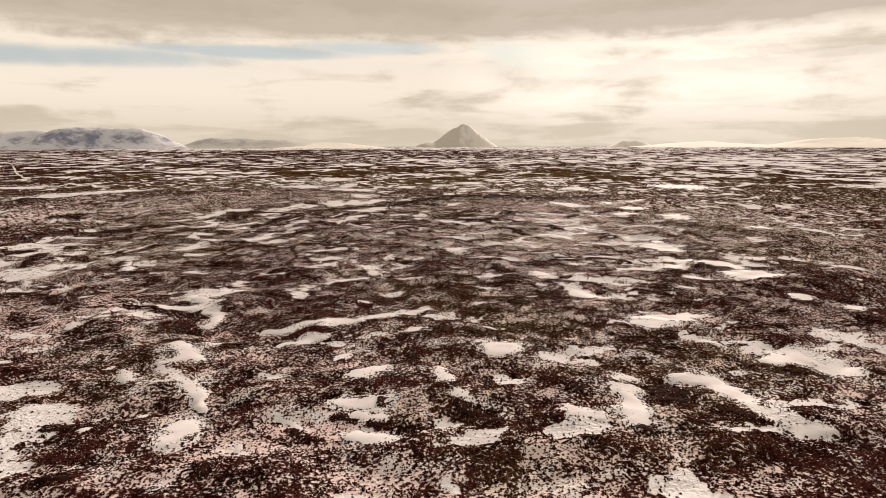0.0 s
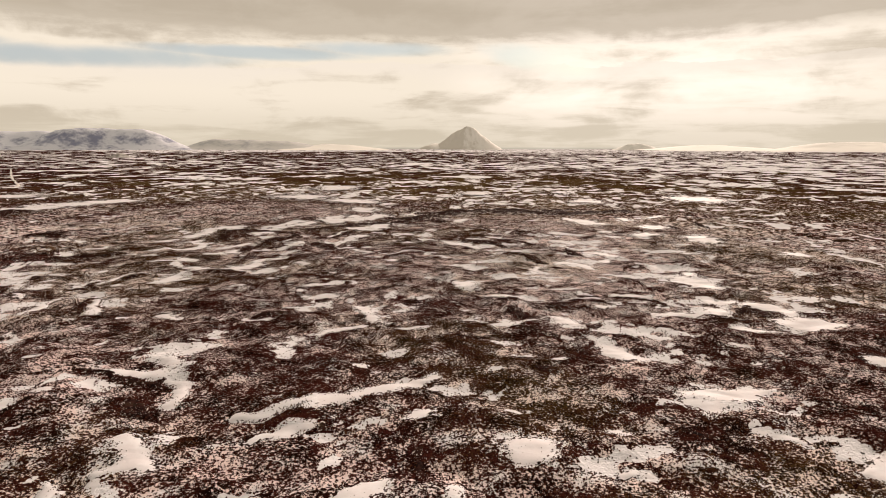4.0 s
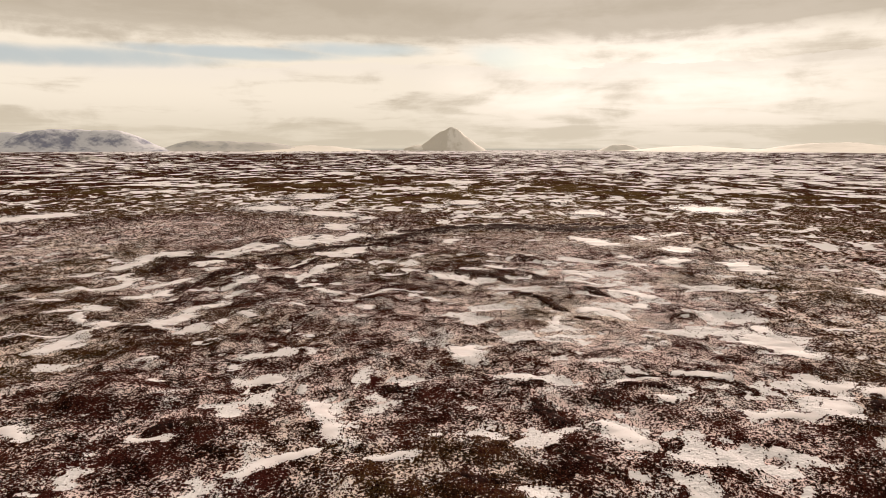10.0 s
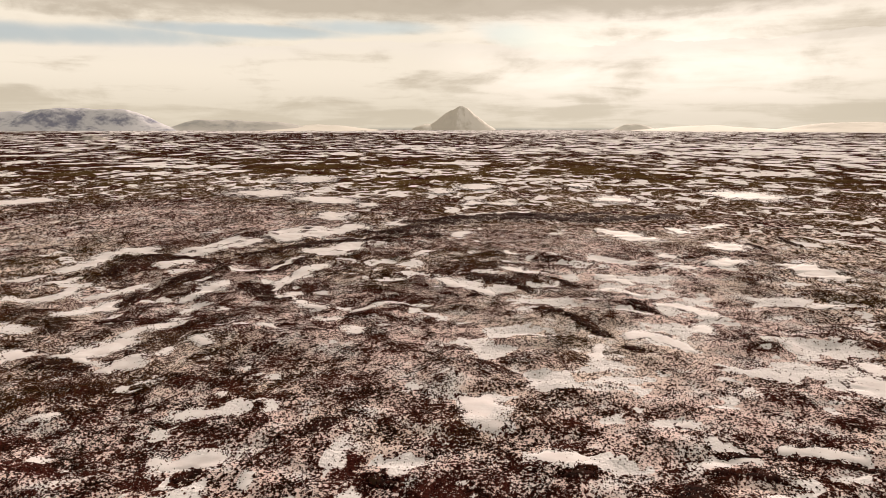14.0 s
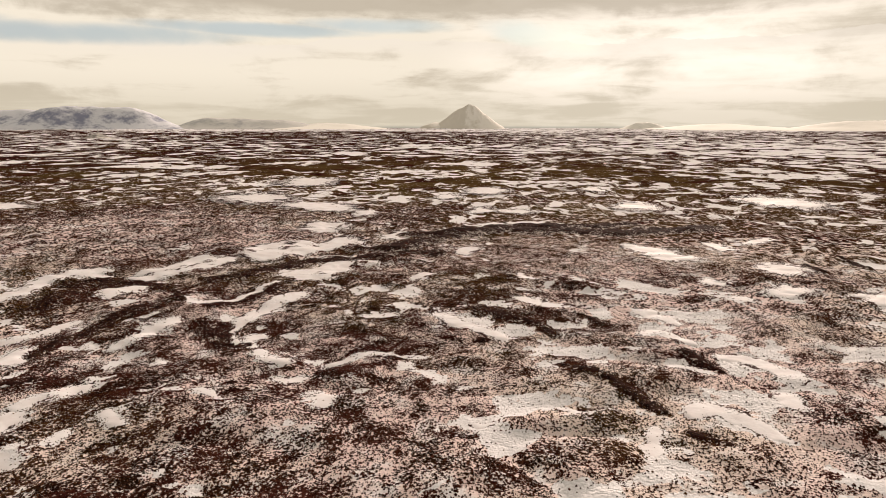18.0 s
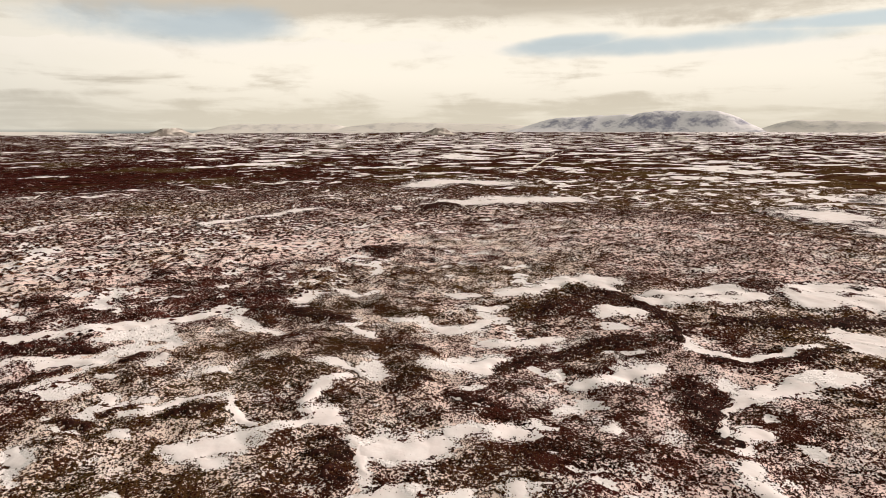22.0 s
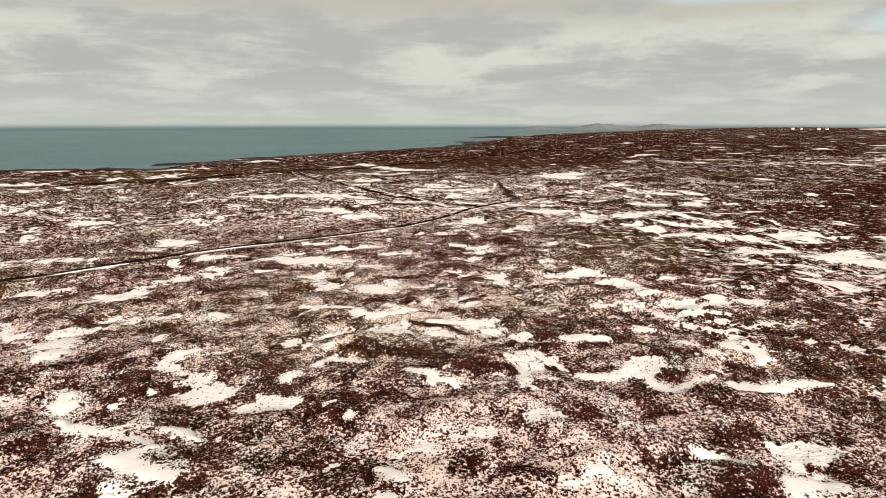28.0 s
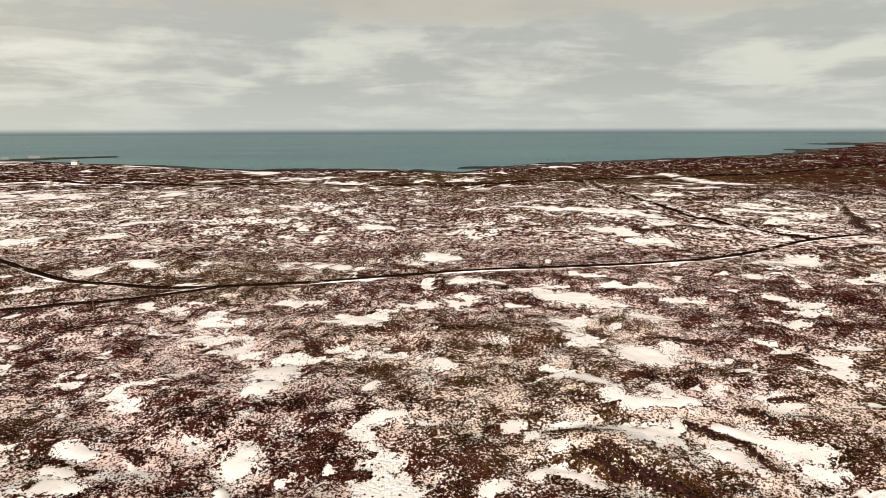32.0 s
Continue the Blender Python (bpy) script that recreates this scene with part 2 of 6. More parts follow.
def tussock_material():
    m, g = material("heath_tussock", 1.0, 0.0)
    wide = g.noise(g.place, 0.012, 4.0, 0.6)
    mid = g.noise(g.place, 0.16, 5.0, 0.6)
    fine = g.noise(g.place, 6.0, 3.0, 0.6)
    geometry = g.node("ShaderNodeNewGeometry")
    each = geometry.outputs["Random Per Island"]
    c = g.mix(g.step(mid, 0.36, 0.62), (0.006, 0.0020, 0.0017), (0.030, 0.0072, 0.0058))
    c = g.mix(g.step(each, 0.40, 0.95), c, g.mix(g.step(wide, 0.46, 0.58), (0.085, 0.026, 0.020), (0.105, 0.052, 0.020)))
    c = g.mix(g.math("MULTIPLY", g.step(fine, 0.58, 0.76), 0.3), c, (0.09, 0.030, 0.024))
    up = g.node("ShaderNodeSeparateXYZ")
    g.link(geometry.outputs["Normal"], up.inputs[0])
    rime = g.math("ADD", g.math("MULTIPLY", up.outputs[2], 0.5), g.noise(g.place, 4.0, 3.0, 0.6))
    c = g.mix(g.step(rime, 1.07, 1.17), c, (0.80, 0.67, 0.65))
    g.link(c, g.shader.inputs["Base Color"])
    return m


def snow_material():
    m, g = material("wind_packed_snow", 0.75, 0.05)
    g.place = g.node("ShaderNodeNewGeometry").outputs["Position"]
    heath, fine, mid, wide = heath_colour(g)
    soft = g.noise(g.place, 0.25, 4.0, 0.6)
    ripple = g.noise(g.place, 0.8, 5.0, 0.6)
    crumb = g.noise(g.vec("ADD", g.place, (31.0, 7.0, 2.0)), 1.9, 3.0, 0.6)
    blot = g.noise(g.place, 0.3, 3.0, 0.55, 0.3)
    v = g.math("ADD", g.math("MULTIPLY", crumb, 0.6), g.math("MULTIPLY", blot, 0.4))
    level = g.step(g.attribute("rim"), 0.35, 1.2, 0.30, 0.53)
    bare = g.step(g.math("SUBTRACT", v, level), 0.02, -0.02)
    c = g.mix(g.step(soft, 0.35, 0.68), (0.80, 0.76, 0.785), SNOW)
    g.link(g.mix(bare, c, heath), g.shader.inputs["Base Color"])
    bump(g, g.math("ADD", g.math("ADD", ripple, g.math("MULTIPLY", soft, 1.5)), g.math("MULTIPLY", bare, 0.8)), 0.3, 0.2)
    return m


def lava_material():
    m, g = material("mossy_lava", 1.0, 0.03)
    g.place = g.node("ShaderNodeNewGeometry").outputs["Position"]
    crust = g.noise(g.place, 0.9, 6.0, 0.65)
    grit = g.noise(g.place, 4.5, 4.0, 0.65)
    moss = g.noise(g.place, 0.22, 4.0, 0.6)
    c = g.mix(g.step(crust, 0.38, 0.64), (0.012, 0.0055, 0.0048), (0.050, 0.018, 0.014))
    c = g.mix(g.math("MULTIPLY", g.step(moss, 0.5, 0.68), 0.5), c, (0.045, 0.028, 0.014))
    # snow caught between the clinkers, more of it towards the foot
    crumb = g.noise(g.vec("ADD", g.place, (31.0, 7.0, 2.0)), 2.1, 2.0, 0.55)
    v = g.math("ADD", g.math("MULTIPLY", crumb, 0.62), g.math("ADD", g.math("MULTIPLY", crust, 0.2), g.math("MULTIPLY", moss, 0.18)))
    torn = g.math("ADD", g.attribute("rim"), g.math("MULTIPLY", g.math("SUBTRACT", g.noise(g.place, 0.3, 5.0, 0.62, 0.5), 0.5), 2.2))
    level = g.step(torn, 0.1, 1.2, 0.63, 0.50)
    c = g.mix(g.step(g.math("SUBTRACT", v, level), -0.015, 0.015), c, (0.74, 0.65, 0.63))
    g.link(c, g.shader.inputs["Base Color"])
    bump(g, g.math("ADD", crust, g.math("MULTIPLY", grit, 0.35)), 0.9, 0.35)
    return m


def mountain_material(name, rock, snow, cover, lee=0.0):
    m, g = material(name, 0.9, 0.1)
    up = g.node("ShaderNodeSeparateXYZ")
    g.link(g.node("ShaderNodeNewGeometry").outputs["Normal"], up.inputs[0])
    n = g.noise(g.vec("MULTIPLY", g.place, (1.0, 1.0, 0.45)), 0.010, 5.0, 0.58)
    streak = g.noise(g.vec("MULTIPLY", g.place, (1.0, 1.0, 0.12)), 0.045, 5.0, 0.6)
    v = g.math("ADD", g.math("MULTIPLY", up.outputs[2], 0.55), g.math("ADD", g.math("MULTIPLY", n, 0.6), g.math("MULTIPLY", streak, 0.25)))
    v = g.math("ADD", v, g.math("MULTIPLY", up.outputs[0], lee))
    g.link(g.mix(g.step(v, cover - 0.09, cover + 0.09), rock, snow), g.shader.inputs["Base Color"])
    return m


def plain_material(name, a, b, scale, rough=0.8, metal=0.0, bumps=0.3):
    m, g = material(name, rough, 0.3)
    n = g.noise(g.place, scale, 5.0, 0.6)
    g.link(g.mix(g.step(n, 0.35, 0.65), a, b), g.shader.inputs["Base Color"])
    g.shader.inputs["Metallic"].default_value = metal
    bump(g, n, bumps, 0.2 / scale)
    return m


def road_material():
    m, g = material("dark_gravel_road", 1.0, 0.0)
    n = g.noise(g.place, 2.5, 5.0, 0.65)
    wide = g.noise(g.place, 0.12, 3.0, 0.6)
    c = g.mix(g.step(n, 0.35, 0.65), (0.007, 0.0035, 0.003), (0.019, 0.0095, 0.0075))
    c = g.mix(g.math("MULTIPLY", g.step(g.math("ADD", wide, g.math("MULTIPLY", n, 0.4)), 0.84, 0.90), 0.8), c, (0.6, 0.57, 0.55))
    g.link(c, g.shader.inputs["Base Color"])
    bump(g, n, 0.5, 0.1)
    return m


def sea_material():
    m, g = material("sea_water", 0.35, 0.22)
    wide = g.noise(g.vec("MULTIPLY", g.place, (1.0, 3.0, 1.0)), 0.0016, 4.0, 0.6)
    swell = g.noise(g.vec("MULTIPLY", g.place, (1.0, 2.5, 1.0)), 0.05, 6.0, 0.65)
    g.link(g.mix(g.step(wide, 0.38, 0.62), (0.022, 0.100, 0.145), (0.045, 0.145, 0.165)), g.shader.inputs["Base Color"])
    bump(g, swell, 0.6, 4.0)
    return m


TUSSOCK = tussock_material()
SHORE_LAVA = plain_material("wave_washed_lava", (0.006, 0.005, 0.005), (0.018, 0.014, 0.013), 0.3, 0.8)
HEATH, PACKED, LAVA, SEA, ROAD = heath_material(), snow_material(), lava_material(), sea_material(), road_material()
TRACK = plain_material("snow_filled_track", (0.60, 0.56, 0.53), (0.78, 0.75, 0.72), 0.4)
# Distance haze is painted into these five materials' rock and snow colours.
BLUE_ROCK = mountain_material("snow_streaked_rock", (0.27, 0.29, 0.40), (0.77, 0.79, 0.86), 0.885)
CONE_ROCK = mountain_material("haze_paled_dusted_tuff", (0.74, 0.70, 0.63), (0.93, 0.90, 0.85), 0.88, 0.42)
# Raised further to offset backlit faces: light put into the colour.
PALE_ROCK = mountain_material("haze_paled_snow_ridge", (0.78, 0.77, 0.73), (0.94, 0.92, 0.87), 0.84)
# Duller copy of PALE_ROCK, mostly for ridges the sun lights; light in colour.
FAR_ROCK = mountain_material("haze_toned_snow_ridge", (0.46, 0.47, 0.50), (0.68, 0.68, 0.67), 0.88)
# Toned close to the sky over the sea; the haze is only painted.
HAZE_ROCK = mountain_material("haze_painted_ridge", (0.125, 0.155, 0.175), (0.165, 0.19, 0.205), 0.93)
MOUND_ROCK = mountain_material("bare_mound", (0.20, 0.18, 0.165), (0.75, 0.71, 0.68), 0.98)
TIMBER = plain_material("weathered_timber", (0.055, 0.040, 0.030), (0.10, 0.078, 0.060), 6.0)
PORCELAIN = plain_material("brown_porcelain", (0.10, 0.045, 0.03), (0.13, 0.06, 0.04), 20.0, 0.25)
IRON = plain_material("galvanised_iron", (0.22, 0.22, 0.22), (0.32, 0.32, 0.32), 10.0, 0.5, 0.8)
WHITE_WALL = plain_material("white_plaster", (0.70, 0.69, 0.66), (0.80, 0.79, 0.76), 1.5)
GREY_ROOF = plain_material("grey_sheet_roof", (0.16, 0.17, 0.18), (0.24, 0.25, 0.26), 1.5)
GLASS = plain_material("dark_window_glass", (0.02, 0.025, 0.03), (0.03, 0.035, 0.04), 2.0, 0.1)


# ---- terrain ----
def lattice(ix, iy, seed):
    h = (ix.astype(np.int64) * 374761393 + iy.astype(np.int64) * 668265263 + seed * 974634777) & 0xFFFFFFFF
    h = ((h ^ (h >> 13)) * 1274126177) & 0xFFFFFFFF
    return ((h ^ (h >> 16)) & 0xFFFFFF) / float(0xFFFFFF)


def value_noise(x, y, size, seed=0):
    """Smooth noise from 0 to 1, with cells of that size."""
    x, y = x / size, y / size
    ix, iy = np.floor(x), np.floor(y)
    fx, fy = x - ix, y - iy
    fx, fy = fx * fx * (3 - 2 * fx), fy * fy * (3 - 2 * fy)
    a, b = lattice(ix, iy, seed), lattice(ix + 1, iy, seed)
    c, d = lattice(ix, iy + 1, seed), lattice(ix + 1, iy + 1, seed)
    return (a + (b - a) * fx) * (1 - fy) + (c + (d - c) * fx) * fy


def fractal(x, y, size, octaves, seed=0, gain=0.5):
    total, weight, scale = 0.0, 1.0, 0.0
    for k in range(octaves):
        total = total + weight * value_noise(x + 17.3 * k, y - 9.1 * k, size / 2 ** k, seed + k)
        scale += weight
        weight *= gain
    return total / scale


def ease(v, low, high):
    u = np.clip((v - low) / (high - low), 0, 1)
    return u * u * (3 - 2 * u)


SEA_LEVEL = -10.0
SHORE_X = [-4900, -3120, -1930, -1323, -1160, -882, -779, -629, -436, -317, -183, -110, -62, 0, 100, 188, 285, 403, 534, 640, 760, 2000, 4900]
SHORE_Y = [-4000, -2990, -2335, -1900, -1600, -1340, -1161, -1062, -935, -851, -795, -700, -598, -625, -657, -647, -681, -758, -790, -860, -890, -1700, -3300]


def shore_y(x):
    return np.interp(x, SHORE_X, SHORE_Y) + 22 * (fractal(x, x * 0 + 5.0, 70, 3, 40) - 0.5)


def swells(x, y):
    """Rounded lava swells parted by winding creases, 0 in a crease and about 1 on a crown."""
    wx = x + 9 * (fractal(x, y, 26, 2, 27) - 0.5)
    wy = y + 9 * (fractal(x, y, 26, 2, 28) - 0.5)
    return np.abs(fractal(wx, wy * 1.25, 21, 4, 9, 0.52) - 0.5) * 4


MAIN_ROAD = [(150, -95), (97, -55), (73, -38), (55, -28), (39, -24), (21, -20), (2, -22), (-27, -29), (-58, -39), (-86, -45), (-117, -53), (-137, -59), (-157, -68), (-177, -80), (-201, -98), (-229, -112), (-290, -128)]
SIDE_TRACK = [(120, 24), (53, 3), (42, -2), (29, -6), (17, -13), (7, -20)]


def road_gap(x, y):
    """Distance from the main road and the track that joins it."""
    gap = np.full(np.shape(x), 99.0)
    if np.min(y) > 40 or np.max(y) < -145:
        return gap
    for line in (MAIN_ROAD, SIDE_TRACK):
        for (ax, ay), (bx, by) in zip(line[:-1], line[1:]):
            ux, uy = bx - ax, by - ay
            t = np.clip(((x - ax) * ux + (y - ay) * uy) / (ux * ux + uy * uy), 0, 1)
            gap = np.minimum(gap, np.hypot(x - ax - t * ux, y - ay - t * uy))
    return gap


def land(x, y):
    """Height of the ground without its tussocks."""
    inland = y - shore_y(x)
    z = 24 * ease(y, 700, 4600) + 6 * ease(np.abs(x + 50), 800, 4000)
    z = z - 8.6 * (1 - ease(inland, 0, 560)) - 7.0 * ease(-inland, 0, 60)
    near = ease(inland, 20, 200)
    z = z + near * 1.8 * (fractal(x, y, 70, 3, 3) - 0.5)
    z = z + near * ease(road_gap(x, y), 2, 12) * 1.25 * (swells(x, y) - 0.4)
    far = ease(np.hypot(x + 50, y - 150), 350, 1200) * near
    z = z + far * 5.0 * (fractal(x, y, 260, 3, 21) - 0.5)
    mid = ease(np.hypot(x + 50, y - 150), 220, 500) * near
    z = z + mid * 3.2 * (fractal(x, y, 60, 2, 23) - 0.5)
    # broad low rise beyond the curved lava ridge
    z = z + 4.2 * np.exp(-(((x + 120) / 75) ** 2 + ((y - 400) / 70) ** 2))
    return z


def lines(core_low, core_high, step, low, high, grow_low, grow_high):
    v = [*np.arange(core_low, core_high + step / 2, step)]
    d = step
    while v[-1] < high:
        d *= grow_high
        v.append(v[-1] + d)
    d, before = step, [core_low]
    while before[-1] > low:
        d *= grow_low
        before.append(before[-1] - d)
    return np.array(before[:0:-1] + v)


GX = lines(-172, 76, 0.95, -4950, 4950, 1.026, 1.026)
GY = lines(-8, 335, 0.95, -4300, 4950, 1.022, 1.026)
XX, YY = np.meshgrid(GX, GY)
DUST = np.full(XX.shape, 0.372) + 0.16 * (fractal(XX, YY, 45, 3, 51) - 0.5)


def drift_area(cx, cy, r, v):
    """A stretch of heath with more or less snow between its tussocks."""
    np.add(DUST, 0.75 * v * np.exp(-((XX - cx) ** 2 + (YY - cy) ** 2) / (r * r)), out=DUST)


drift_area(-91, 214, 19, 0.16)
drift_area(37, 214, 29, 0.14)
drift_area(-41, 243, 27, 0.1)
drift_area(51, 290, 29, 0.22)
drift_area(12, 240, 18, 0.14)
drift_area(92, 353, 46, 0.1)
drift_area(-133, 388, 78, 0.04)
drift_area(41, 618, 120, -0.06)
drift_area(54, 263, 38, 0.1)
drift_area(-27, 181, 13, 0.12)
drift_area(-98, 110, 19, 0.2)
drift_area(-26, -10, 43, -0.12)
drift_area(-30, 97, 17, -0.02)
drift_area(-4, 51, 32, 0.05)
drift_area(-0, 23, 23, 0.14)
drift_area(-106, 58, 21, 0.1)
drift_area(-211, 194, 42, 0.1)
drift_area(-161, 333, 43, 0.1)
drift_area(-117, 169, 13, 0.1)
drift_area(-754, 87, 120, -0.12)
drift_area(-33, 139, 39, -0.08)
drift_area(-37, 69, 20, -0.12)
drift_area(-3, 66, 14, -0.06)
drift_area(40, 65, 13, -0.08)
drift_area(30, -89, 58, -0.1)
drift_area(-91, 231, 20, 0.08)
drift_area(-94, 158, 16, 0.12)
drift_area(-226, 239, 51, 0.08)
drift_area(159, 331, 78, 0.12)
drift_area(45, 87, 16, -0.16)
drift_area(46, 182, 15, -0.1)
drift_area(-131, 123, 17, 0.16)
drift_area(-94, 413, 73, 0.12)
drift_area(-156, 70, 41, 0.09)
drift_area(-194, -12, 51, 0.02)
drift_area(-146, 366, 41, -0.16)
drift_area(-161, 325, 69, -0.14)
drift_area(58, 282, 20, 0.1)
drift_area(-256, 618, 120, 0.14)
drift_area(-392, 633, 103, 0.1)
drift_area(-184, 611, 56, 0.12)
drift_area(-76, 297, 41, 0.12)
drift_area(-45, 255, 9, 0.1)
drift_area(-245, 361, 79, -0.1)
drift_area(-137, 246, 20, -0.12)
drift_area(-121, 159, 22, 0.14)
drift_area(-88, 148, 13, 0.1)
drift_area(-135, 91, 26, 0.08)
drift_area(-96, 136, 14, 0.12)
drift_area(-62, 124, 7, 0.12)
drift_area(-38, 76, 21, 0.06)
drift_area(-168, 48, 36, 0.14)
drift_area(-214, -69, 67, 0.1)
drift_area(-153, 52, 20, 0.12)
drift_area(53, 136, 8, -0.14)
drift_area(-25, 138, 8, -0.14)
drift_area(50, 213, 7, -0.14)
drift_area(31, 248, 25, 0.08)
drift_area(12, 218, 20, 0.1)
drift_area(-187, 334, 64, 0.28)
drift_area(-119, 259, 28, 0.16)
drift_area(-136, 203, 21, 0.12)
drift_area(-150, 217, 48, 0.14)
drift_area(-121, 161, 21, 0.12)
drift_area(-178, 37, 45, -0.2)
drift_area(-38, 79, 22, 0.13)
drift_area(-99, 108, 19, 0.08)
drift_area(-28, 62, 23, 0.08)
drift_area(-44, -28, 30, 0.12)
drift_area(-69, -35, 28, 0.1)
drift_area(-89, 72, 7, 0.12)
drift_area(-163, 333, 49, 0.08)
drift_area(-89, 220, 10, -0.15)
drift_area(-26, 148, 33, 0.08)
drift_area(-19, 64, 8, 0.02)
drift_area(-99, 149, 25, -0.12)
drift_area(91, 141, 28, -0.14)
drift_area(-21, 127, 23, -0.06)
drift_area(62, 245, 48, 0.2)
drift_area(40, 175, 28, 0.1)
drift_area(-20, 52, 42, 0.1)
drift_area(-150, 300, 40, 0.12)
drift_area(-128, 205, 24, 0.1)
drift_area(-23, 248, 20, 0.12)
drift_area(9, 253, 22, 0.12)
drift_area(-96, 72, 20, 0.12)
drift_area(-6, 197, 20, 0.1)
drift_area(-62, 112, 22, 0.12)
drift_area(-87, 117, 22, 0.12)
drift_area(46, 318, 30, 0.08)
drift_area(-104, 53, 20, 0.12)
drift_area(-109, 4, 24, 0.12)
drift_area(-7, 29, 24, 0.12)
drift_area(32, 214, 26, 0.12)
drift_area(-56, 284, 24, 0.1)
drift_area(-83, 140, 18, 0.12)
drift_area(-254, 99, 40, 0.12)
drift_area(-161, 431, 60, 0.12)
DUST += 0.06 * ease(XX, 5, 60) - 0.04 * ease(-XX, 30, 100) * ease(YY, 20, 120)
TALL = np.ones(XX.shape)
SNOW_F, RIDGE_F, RIDGE_Z = np.full(XX.shape, 9.0), np.full(XX.shape, 9.0), np.zeros(XX.shape)


def sample(field, x, y):
    """A field of the plan at any places."""
    i = np.clip(np.searchsorted(GX, x) - 1, 0, len(GX) - 2)
    j = np.clip(np.searchsorted(GY, y) - 1, 0, len(GY) - 2)
    u, v = (x - GX[i]) / (GX[i + 1] - GX[i]), (y - GY[j]) / (GY[j + 1] - GY[j])
    return (field[j, i] * (1 - u) + field[j, i + 1] * u) * (1 - v) + (field[j + 1, i] * (1 - u) + field[j + 1, i + 1] * u) * v


def patch_field(caps, x, y, seed, rough, twist=1.6):
    """Below 1 inside a chain of rounded spans (x, y, radius), ragged at its rim."""
    size = max(np.mean([c[2] for c in caps]), 0.7)
    px, py = x, y
    bend = min(size, 6.0)
    x = x + twist * bend * (fractal(px, py, bend * 1.9, 3, seed + 31) - 0.5) + 1.2 * (fractal(px, py, 2.6, 2, seed + 33) - 0.5)
    y = y + twist * bend * (fractal(px, py, bend * 1.9, 3, seed + 37) - 0.5) + 1.2 * (fractal(px, py, 2.6, 2, seed + 39) - 0.5)
    f = np.full(x.shape, 9.0)
    spans = list(zip(caps[:-1], caps[1:])) or [(caps[0], caps[0])]
    for (ax, ay, ar), (bx, by, br) in spans:
        ux, uy = bx - ax, by - ay
        length = ux * ux + uy * uy
        t = np.clip(((x - ax) * ux + (y - ay) * uy) / length, 0, 1) if length > 1e-6 else np.zeros(x.shape)
        r = np.maximum(ar + (br - ar) * t, 0.5)
        f = np.minimum(f, np.hypot(x - ax - t * ux, y - ay - t * uy) / r)
    f = f + rough * 1.15 * (fractal(px, py, size * 1.1, 4, seed, 0.65) - 0.5) + rough * 1.15 * (fractal(px, py, 2.6, 3, seed + 7, 0.75) - 0.5)
    return f


def window(caps, pad):
    r = max(c[2] for c in caps) * 1.9 + pad
    xs, ys = [c[0] for c in caps], [c[1] for c in caps]
    return min(xs) - r, max(xs) + r, min(ys) - r, max(ys) + r


def halo(caps, seed, dust, tall, rough, near_field, reach=2.2, profile=None):
    """Notes a patch or ridge in the plan and thins or thickens the snow between the tussocks round it."""
    x0, x1, y0, y1 = window(caps, 4.0)
    i0, i1 = np.searchsorted(GX, (x0, x1))
    j0, j1 = np.searchsorted(GY, (y0, y1))
    if i1 <= i0 or j1 <= j0:
        return
    part_x, part_y = XX[j0:j1, i0:i1], YY[j0:j1, i0:i1]
    f = patch_field(caps, part_x, part_y, seed, rough)
    DUST[j0:j1, i0:i1] += dust * ease(f, reach, 0.8)
    TALL[j0:j1, i0:i1] *= 1 - (1 - tall) * ease(f, 1.25, 0.7)
    np.minimum(near_field[j0:j1, i0:i1], f, out=near_field[j0:j1, i0:i1])
    if profile:
        np.maximum(RIDGE_Z[j0:j1, i0:i1], np.where(f < 1.4, profile(f, part_x, part_y), 0), out=RIDGE_Z[j0:j1, i0:i1])


def sheet(name, caps, seed, profile, mat, finest, rough, rim=1.12, fill=False):
    """A patch lying on the land: z = land + profile(field), cut off outside its rim."""
    x0, x1, y0, y1 = window(caps, 2.0)
    span = max(x1 - x0, y1 - y0)
    step = min(max(finest, span / 90), 12.0)
    gx, gy = np.arange(x0, x1 + step, step), np.arange(y0, y1 + step, step)
    x, y = np.meshgrid(gx, gy)
    f = patch_field(caps, x, y, seed, rough)
    z = land(x, y)
    if fill:
        # drifted snow levels the swells beneath it
        near_surface = z - 1.25 * swells(x, y)
        crown = swells(x, y)
        mean = crown[f < 1].mean() if (f < 1).any() else 0.4
        z = z + 0.45 * (near_surface + 1.25 * (mean + 0.05) - z) * ease(f, 1.25, 0.3)
    beyond = max(-172 - x0, x1 - 76, -8 - y0, y1 - 335, 0.0)
    z = z + profile(f, x, y) + min(0.002 * beyond, 0.45)
    inside = f < rim
    quad = inside[:-1, :-1] | inside[1:, :-1] | inside[:-1, 1:] | inside[1:, 1:]
    index = np.arange(x.size).reshape(x.shape)
    faces = np.stack([index[:-1, :-1][quad], index[:-1, 1:][quad], index[1:, 1:][quad], index[1:, :-1][quad]], 1)
    used = np.unique(faces)
    if len(used) == 0:
        return None
    remap = np.zeros(x.size, int)
    remap[used] = np.arange(len(used))
    ox, oy = np.mean([c[0] for c in caps]), np.mean([c[1] for c in caps])
    oz = float(land(np.array([ox]), np.array([oy]))[0])
    co = np.stack([x.ravel()[used] - ox, y.ravel()[used] - oy, z.ravel()[used] - oz], 1)
    me = grid_mesh(name, co, remap[faces], mat)
    me.attributes.new("rim", "FLOAT", "POINT").data.foreach_set("value", np.ascontiguousarray(f.ravel()[used], dtype=np.float32))
    ob = new(name, me)
    ob.location = (ox, oy, oz)
    return ob


